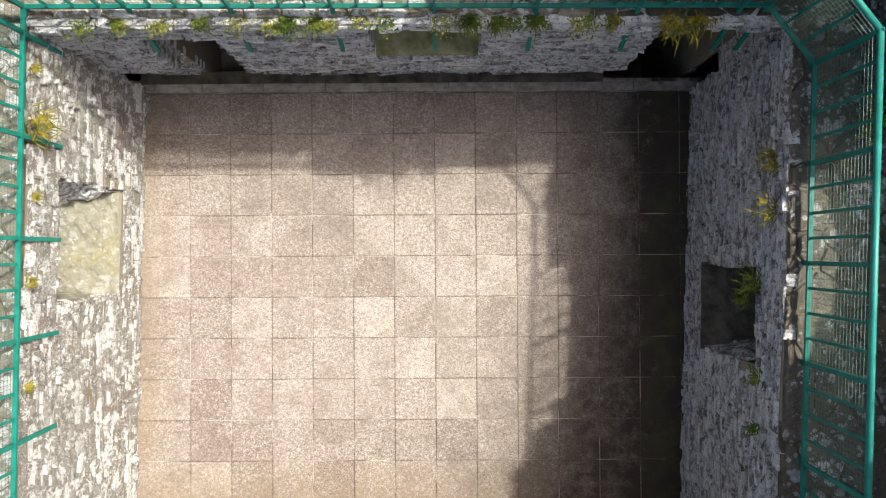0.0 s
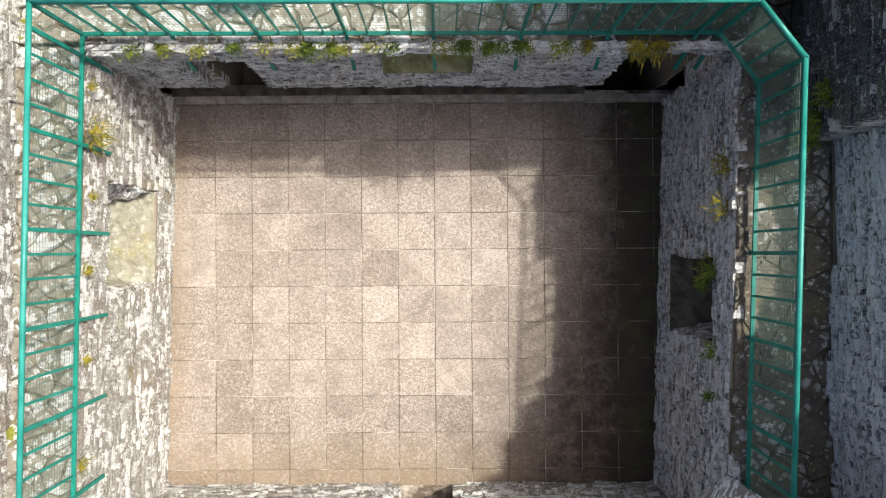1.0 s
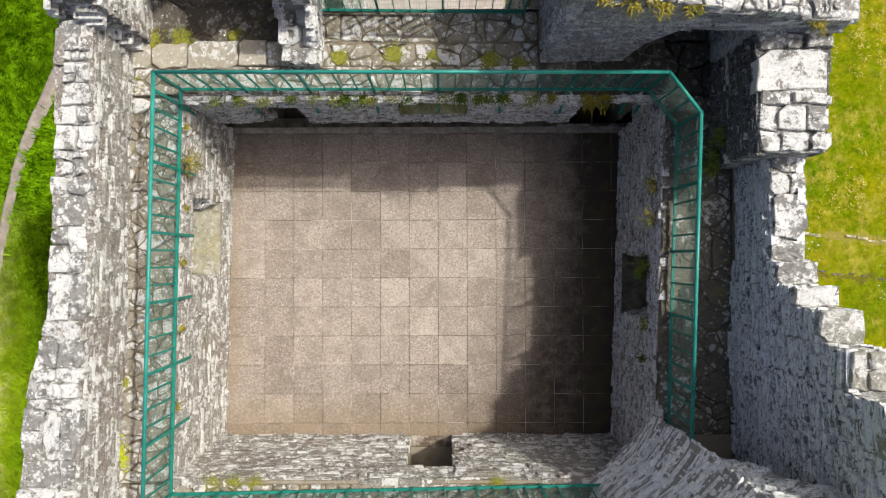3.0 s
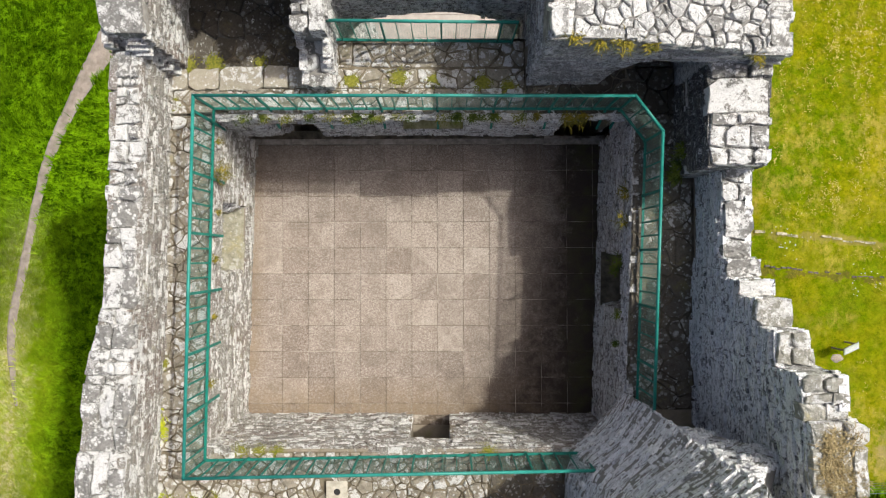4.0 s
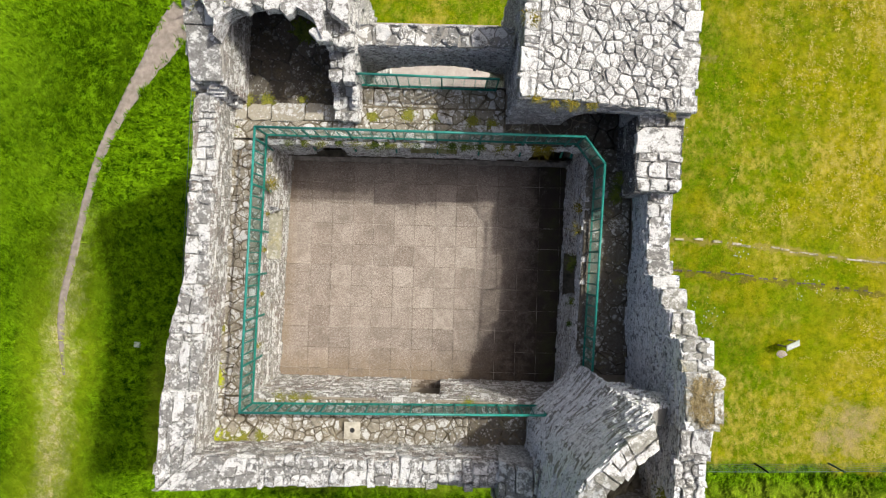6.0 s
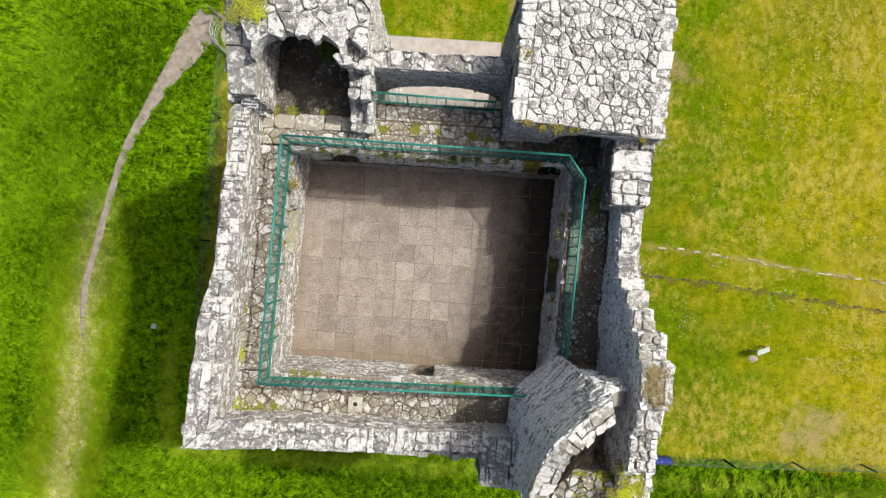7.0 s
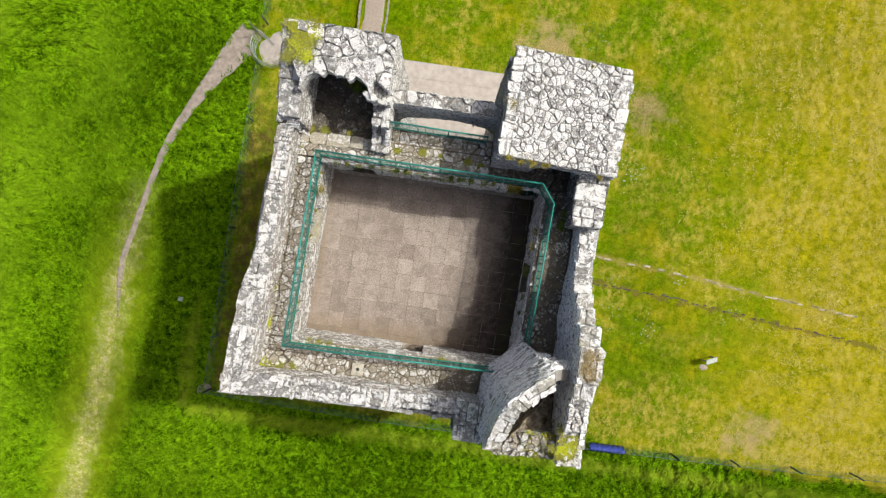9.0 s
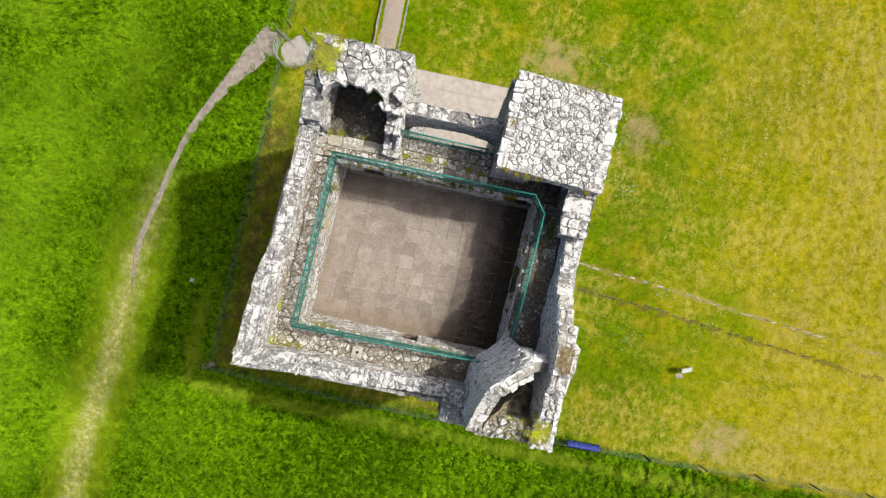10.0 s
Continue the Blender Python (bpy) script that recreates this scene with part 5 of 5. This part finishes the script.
for x, y, r, n in ((-2.4, 3.1, 0.18, 40), (-1.5, 3.08, 0.24, 60), (-1.2, 3.08, 0.22, 50), (0.42, 3.08, 0.26, 70), (0.72, 3.08, 0.24, 60), (1.1, 3.08, 0.24, 60), (1.9, 3.08, 0.2, 40), (2.55, 3.06, 0.36, 80), (2.8, 3.06, 0.34, 70), (-3.3, 3.08, 0.16, 30)):
    tuft("fern", x, y, WALK + 0.02, r * 0.62, n + 20, fern_green if x > 1.5 else leaf_green, "green fern hanging from the wall head", (0, -0.8), 0.9)
for x, y, z, r in ((3.66, 1.62, 2.5, 0.32), (3.66, 1.1, 2.5, 0.34), (3.62, 0.3, 2.2, 0.34), (3.6, 0.1, 2.0, 0.26), (3.56, -0.75, 2.35, 0.2), (3.5, -1.3, 2.4, 0.18)):
    tuft("fern", x, y, z, r * 0.62, 50, fern_green if z > 2.45 else leaf_green, "fern growing out of the shaded wall face", (-1, 0), 0.7)
for x, y, r in ((-3.7, -3.3, 0.2), (-3.35, -3.3, 0.18), (-3.0, -3.32, 0.2), (1.0, -3.3, 0.2)):
    tuft("moss_clump", x, y, WALK + 0.04, r * 0.65, 320, moss, "ochre moss on the wall head", (0, 0.4), 0.4, 0.005, 0.4, 0.6)
for x, y, r in ((-5.3, -2.5, 0.2), (-5.28, -2.85, 0.26), (-5.2, -1.6, 0.14), (-5.25, -4.25, 0.24), (-5.0, -4.32, 0.22), (-4.6, -4.3, 0.2), (-4.1, -4.25, 0.2), (-5.0, 3.3, 0.14), (-4.75, 4.05, 0.22), (-4.2, 4.1, 0.2), (-3.3, 4.08, 0.15), (-1.6, 3.75, 0.16), (-0.7, 3.8, 0.18), (0.0, 3.75, 0.14), (0.9, 3.7, 0.18), (1.4, 3.65, 0.16)):
    tuft("moss_clump", x, y, WALK + 0.06, r * 0.75, 420, moss_bright if x < -5.15 and y < -2 else moss, "yellow-green moss between the flagstones", (0, 0), 0.2, 0.011, 0.5, 0.5)
for x, y, z, r in ((1.95, 5.25, 5.46, 0.3), (2.1, 3.66, 5.4, 0.22), (2.5, 3.62, 5.3, 0.3), (2.9, 3.6, 5.25, 0.26), (3.3, 3.58, 5.18, 0.2), (5.1, 3.52, 4.8, 0.22), (4.3, 6.9, 5.05, 0.3)):
    tuft("fern", x, y, z, r * 0.8, 80, fern_green, "tuft of yellowish fern on the roof edge", (0, -0.4), 0.6)
for k in range(18):
    x, y = rng.uniform(-5.25, -4.45), rng.uniform(5.6, 6.85)
    tuft("moss_clump", x, y, 5.24, 0.2, 240, moss_bright if k % 3 == 0 else moss, "yellow-green moss cushion on the tower top", (0, 0), 0.3, 0.012, 0.8, 0.6)
for k in range(18):
    x, y = 5.1 + rng.gauss(0, 0.16), -4.95 + rng.gauss(0, 0.34)
    tuft("moss_clump", x, y, 5.6, rng.uniform(0.1, 0.2), 150, moss_bright if k % 3 == 0 else moss, "bright yellow-green moss on the ruined wall top", (-0.3, 0), 0.4, 0.014, 0.8, 0.6)
for k in range(10):
    tuft("moss_clump", rng.uniform(3.9, 4.9), rng.uniform(-5.35, -4.75), 5.12, 0.16, 200, moss_bright if k % 2 else moss, "moss on the ruined wall top", (0, 0.3), 0.5, 0.014, 0.8, 0.6)
for k in range(15):
    tuft("dead_grass", rng.uniform(4.98, 5.42), rng.uniform(-2.7, -1.85), 6.61, 0.2, 130, dead_grass, "matted dead grass on the wall top", (0, 0), 0.6, 0.004)
for k in range(9):
    tuft("dead_grass", 3.05 + 0.09 * k + rng.uniform(0, 0.25), -4.75 + 0.17 * k, 5.25 - 0.05 * k, 0.3, 90, dead_grass, "dead grass inside the broken turret", (0, 0), 0.4, 0.01)
for k in range(5):
    tuft("fern", rng.uniform(-4.2, -2.9), rng.uniform(5.7, 6.3), WALK + 0.02, 0.3, 50, leaf_green, "dark green fern in the shade of the vault", (0, -0.4), 0.4, 0.03)

for x, y, z in ((4.5, 2.05, 3.1), (4.52, 2.3, 3.3), (4.46, 1.9, 2.95)):
    tuft("fern", x, y, z, 0.2, 70, leaf_green, "dark green creeper on the shaded wall end", (-1, -0.3), 0.6, 0.012)

for k in range(16):
    tuft("moss_clump", -3.6 + 0.36 * k + rng.uniform(-0.15, 0.15), 3.07 + rng.uniform(-0.02, 0.04), WALK + 0.02, rng.uniform(0.08, 0.15), 130, moss if k % 3 else leaf_green, "dark green moss along the wall head", (0, -0.4), 0.6, 0.008, 0.5, 0.6)

cable = thing("cable", (1.75, 5.0, 4.2), "thin pale cable hanging by the turret wall", "cable")
part("line", tube([(1.7, 4.55, 2.75), (1.62, 4.7, 3.6), (1.66, 5.0, 4.5), (1.8, 5.4, 5.2), (1.95, 5.7, 5.55)], 0.012, 6), galvanised, cable, smooth=True)


# ---- grass ----
def grass(name, count, x0, x1, y0, y1, long, label, lush):
    """Loose blades of grass, each a bent sliver lying with the wind."""
    g = np.random.default_rng(5 if lush else 6)
    x, y = g.uniform(x0, x1, count), g.uniform(y0, y1, count)
    inside = (x > -11.5) & (y > -8.95)
    ok = ~inside if lush else inside
    ok &= ~((x > -5.9) & (x < 5.6) & (y > -5.5) & (y < 7))
    ok &= ~((x > -3.75) & (x < 2.45) & (y > 4) & (y < 11.1)) & ~((x > -6.1) & (x < -4.6) & (y > 11))
    px = np.interp(-y, [-p[1] for p in PATH_LINE], [p[0] for p in PATH_LINE])
    half = np.interp(-y, [-11.8, -10, -8, -6, -3, 0, 3.7, 6], [0.85, 0.9, 0.52, 0.30, 0.24, 0.24, 0.26, 0.24])
    ok &= ~((np.abs(x - px) < half * g.uniform(0.5, 1.3, count)) & (y < 11.5) & (y > -5.0 - g.uniform(0, 7, count)) & lush)
    ok &= np.hypot(x - 15.85, y + 3.8) > 0.45
    x, y = x[ok], y[ok]
    n = len(x)
    clump = np.zeros(n)
    for q in range(9):
        a, k = 2.4 * q, 3.2 + 1.15 * q
        clump += np.sin(k * (x * math.cos(a) + y * math.sin(a)) + 1.4 * np.sin(0.9 * x + 1.7 * q) + 1.3 * np.sin(1.1 * y + 2.3 * q))
    clump = np.clip(0.45 + 0.2 * clump, 0, 1)
    ang = 2.2 + 1.1 * np.sin(x * 0.45 + 0.8 * np.sin(y * 0.6)) + 0.9 * np.sin(y * 0.7 - x * 0.3) + g.normal(0, 0.55, n)
    ln = long * g.uniform(0.5, 1.2, n) * ((0.25 + 1.5 * clump) if lush else (0.6 + 0.8 * clump))
    w = 0.016 * g.uniform(0.6, 1.6, n) * (1.5 if lush else 1.0)
    dx, dy = np.cos(ang), np.sin(ang)
    far = ~((np.abs(x) < 9) & (y > -9) & (y < 13))
    z = np.full(n, GROUND + 0.0) - 0.03 * far + (0.16 * clump * g.uniform(0, 1, n) if lush else 0.0)
    v = np.empty((n, 3, 3))
    v[:, 0] = np.stack([x - dy * w, y + dx * w, z], 1)
    v[:, 1] = np.stack([x + dy * w, y - dx * w, z], 1)
    v[:, 2] = np.stack([x + dx * ln, y + dy * ln, z + ln * g.uniform(0.35, 1.1, n)], 1)
    me = bpy.data.meshes.new(name)
    me.vertices.add(3 * n)
    me.vertices.foreach_set("co", v.reshape(-1))
    me.loops.add(3 * n)
    me.loops.foreach_set("vertex_index", np.arange(3 * n, dtype=np.int32))
    me.polygons.add(n)
    me.polygons.foreach_set("loop_start", np.arange(0, 3 * n, 3, dtype=np.int32))
    me.materials.append(blades)
    me.update(calc_edges=True)
    tagged(new(name, me), label, "grass", "", "stuff")


grass("long_grass", 760000, -27, 30, -21, 20, 0.21, "long lush green grass laid over by the wind", True)
grass("mown_grass", 300000, -12, 30, -10, 20, 0.08, "short yellowing mown grass with straw", False)


def hay():
    """Dry clippings left in small heaps over the mown field."""
    g = np.random.default_rng(21)
    cx, cy = g.uniform(6.5, 30, 42000), g.uniform(-8.4, 20, 42000)
    stripe = np.where(cy > 2.0, np.sin(cx * 5.6 + 0.9 * np.sin(cy * 0.5) + 0.2 * cy), np.sin(cy * 4.6 + 0.35 * cx + 0.8 * np.sin(cx * 0.6)))
    patchy = np.sin(cx * 0.9 + 1.3 * np.sin(cy * 0.55)) * np.sin(cy * 0.8 + 1.1 * np.sin(cx * 0.4))
    rich = np.where(cy > 2.0, np.clip((cx - 12) / 14, 0, 0.8), np.clip((cx - 16) / 10, 0, 0.7)) + 0.25 * (cy < -6.2)
    keep = g.random(42000) < rich * np.clip(0.35 + 0.4 * stripe + 0.45 * patchy, 0.02, 1)
    keep &= np.hypot(cx - 15.85, cy + 3.4) > 0.9
    cx, cy = cx[keep], cy[keep]
    m, per = len(cx), 5
    size = np.repeat(g.uniform(0.04, 0.16, m), per)
    along = np.repeat(cy > 2.0, per)
    x, y = np.repeat(cx, per) + g.normal(0, 1, m * per) * size * np.where(along, 0.7, 1.6), np.repeat(cy, per) + g.normal(0, 1, m * per) * size * np.where(along, 1.6, 0.7)
    a, ln = g.uniform(0, 6.28, m * per), g.uniform(0.05, 0.14, m * per)
    z = GROUND + g.uniform(0.03, 0.13, m * per)
    dx, dy, w = np.cos(a), np.sin(a), g.uniform(0.008, 0.018, m * per)
    v = np.empty((m * per, 3, 3))
    v[:, 0] = np.stack([x - dy * w, y + dx * w, z], 1)
    v[:, 1] = np.stack([x + dy * w, y - dx * w, z], 1)
    v[:, 2] = np.stack([x + dx * ln, y + dy * ln, z + g.uniform(-0.03, 0.05, m * per)], 1)
    me = bpy.data.meshes.new("hay")
    me.from_pydata(v.reshape(-1, 3).tolist(), [], np.arange(3 * m * per).reshape(-1, 3).tolist())
    me.materials.append(straw_pale)
    tagged(new("hay", me), "dry straw-coloured clippings scattered over the mown grass", "hay", "", "stuff")


hay()


def daisies():
    v, f = [], []
    g = np.random.default_rng(11)
    for cx, cy, n, s in ((9.35, 8.63, 60, 0.9), (10.36, 6.77, 60, 1.0), (9.68, 10.88, 30, 0.8), (7.25, 13.89, 30, 1.2), (10.16, -1.64, 25, 0.9), (12.21, -1.98, 25, 0.7), (13.79, 0.98, 20, 0.8), (16.85, -0.40, 16, 0.8), (10.19, 0.51, 14, 0.5)):
        for _ in range(n):
            x, y = cx + g.normal(0, s * 0.5), cy + g.normal(0, s * 0.5)
            r, k = 0.022 * g.uniform(0.7, 1.5), len(v)
            v += [(x + r * math.cos(a * math.pi / 3), y + r * math.sin(a * math.pi / 3), GROUND + 0.13 + 0.004 * (a % 2)) for a in range(6)]
            f.append(tuple(range(k, k + 6)))
    tagged(new("daisies", mesh_from("daisies", v, f, board_white)), "small white flowers scattered in the lawn", "flowers", "", "stuff")


daisies()


# ---- floor slabs ----
for stone_v, stone_f, stone_mat, stone_owner in LATE:
    part("stone", (stone_v, stone_f), stone_mat, stone_owner)


# tone of each slab, from dark (0) to pale (9), row by row from the north wall
# The eastern columns hold part of the hall's shade as darker tones.
TONES = ("4434454454444", "3445555745444", "5555566655554", "7565566656544", "7445546676544", "4365575756544", "4455567665644", "5356555755544", "4334444354333", "5634344443333", "3343444444333")


def slabs():
    g = 0.009
    xs = [-4.46] + [(i - 7) * 0.6 for i in range(1, 14)] + [3.76]
    ys = [-3.27] + [(5 - j) * 0.6 for j in range(10, -1, -1)]
    made = {}
    for i, (x0, x1) in enumerate(zip(xs, xs[1:])):
        for j, (y0, y1) in enumerate(zip(ys, ys[1:])):
            w, h = round(x1 - x0, 3), round(y1 - y0, 3)
            if (w, h) not in made:
                e, a, b = 0.008, w / 2 - g / 2, h / 2 - g / 2
                lo = [(-a, -b, -0.05), (a, -b, -0.05), (a, b, -0.05), (-a, b, -0.05)]
                mi = [(x, y, -0.006) for x, y, z in lo]
                to = [(-a + e, -b + e, 0), (a - e, -b + e, 0), (a - e, b - e, 0), (-a + e, b - e, 0)]
                f = [(8, 9, 10, 11)] + [(r + q, r + (q + 1) % 4, r + 4 + (q + 1) % 4, r + 4 + q) for r in (0, 4) for q in range(4)]
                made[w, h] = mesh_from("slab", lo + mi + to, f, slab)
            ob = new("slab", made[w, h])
            ob.parent = floor
            ob.location = ((x0 + x1) / 2, (y0 + y1) / 2, rng.uniform(-0.004, 0.003))
            ob.rotation_euler = (rng.uniform(-0.004, 0.004), rng.uniform(-0.004, 0.004), rng.uniform(-0.004, 0.004))
            tone = (int(TONES[10 - j][min(i, 12)]) - 1.2) / 6.6 + rng.uniform(-0.05, 0.05)
            ob.color = (min(1.0, max(0.0, tone)),) * 3 + (1.0,)


slabs()
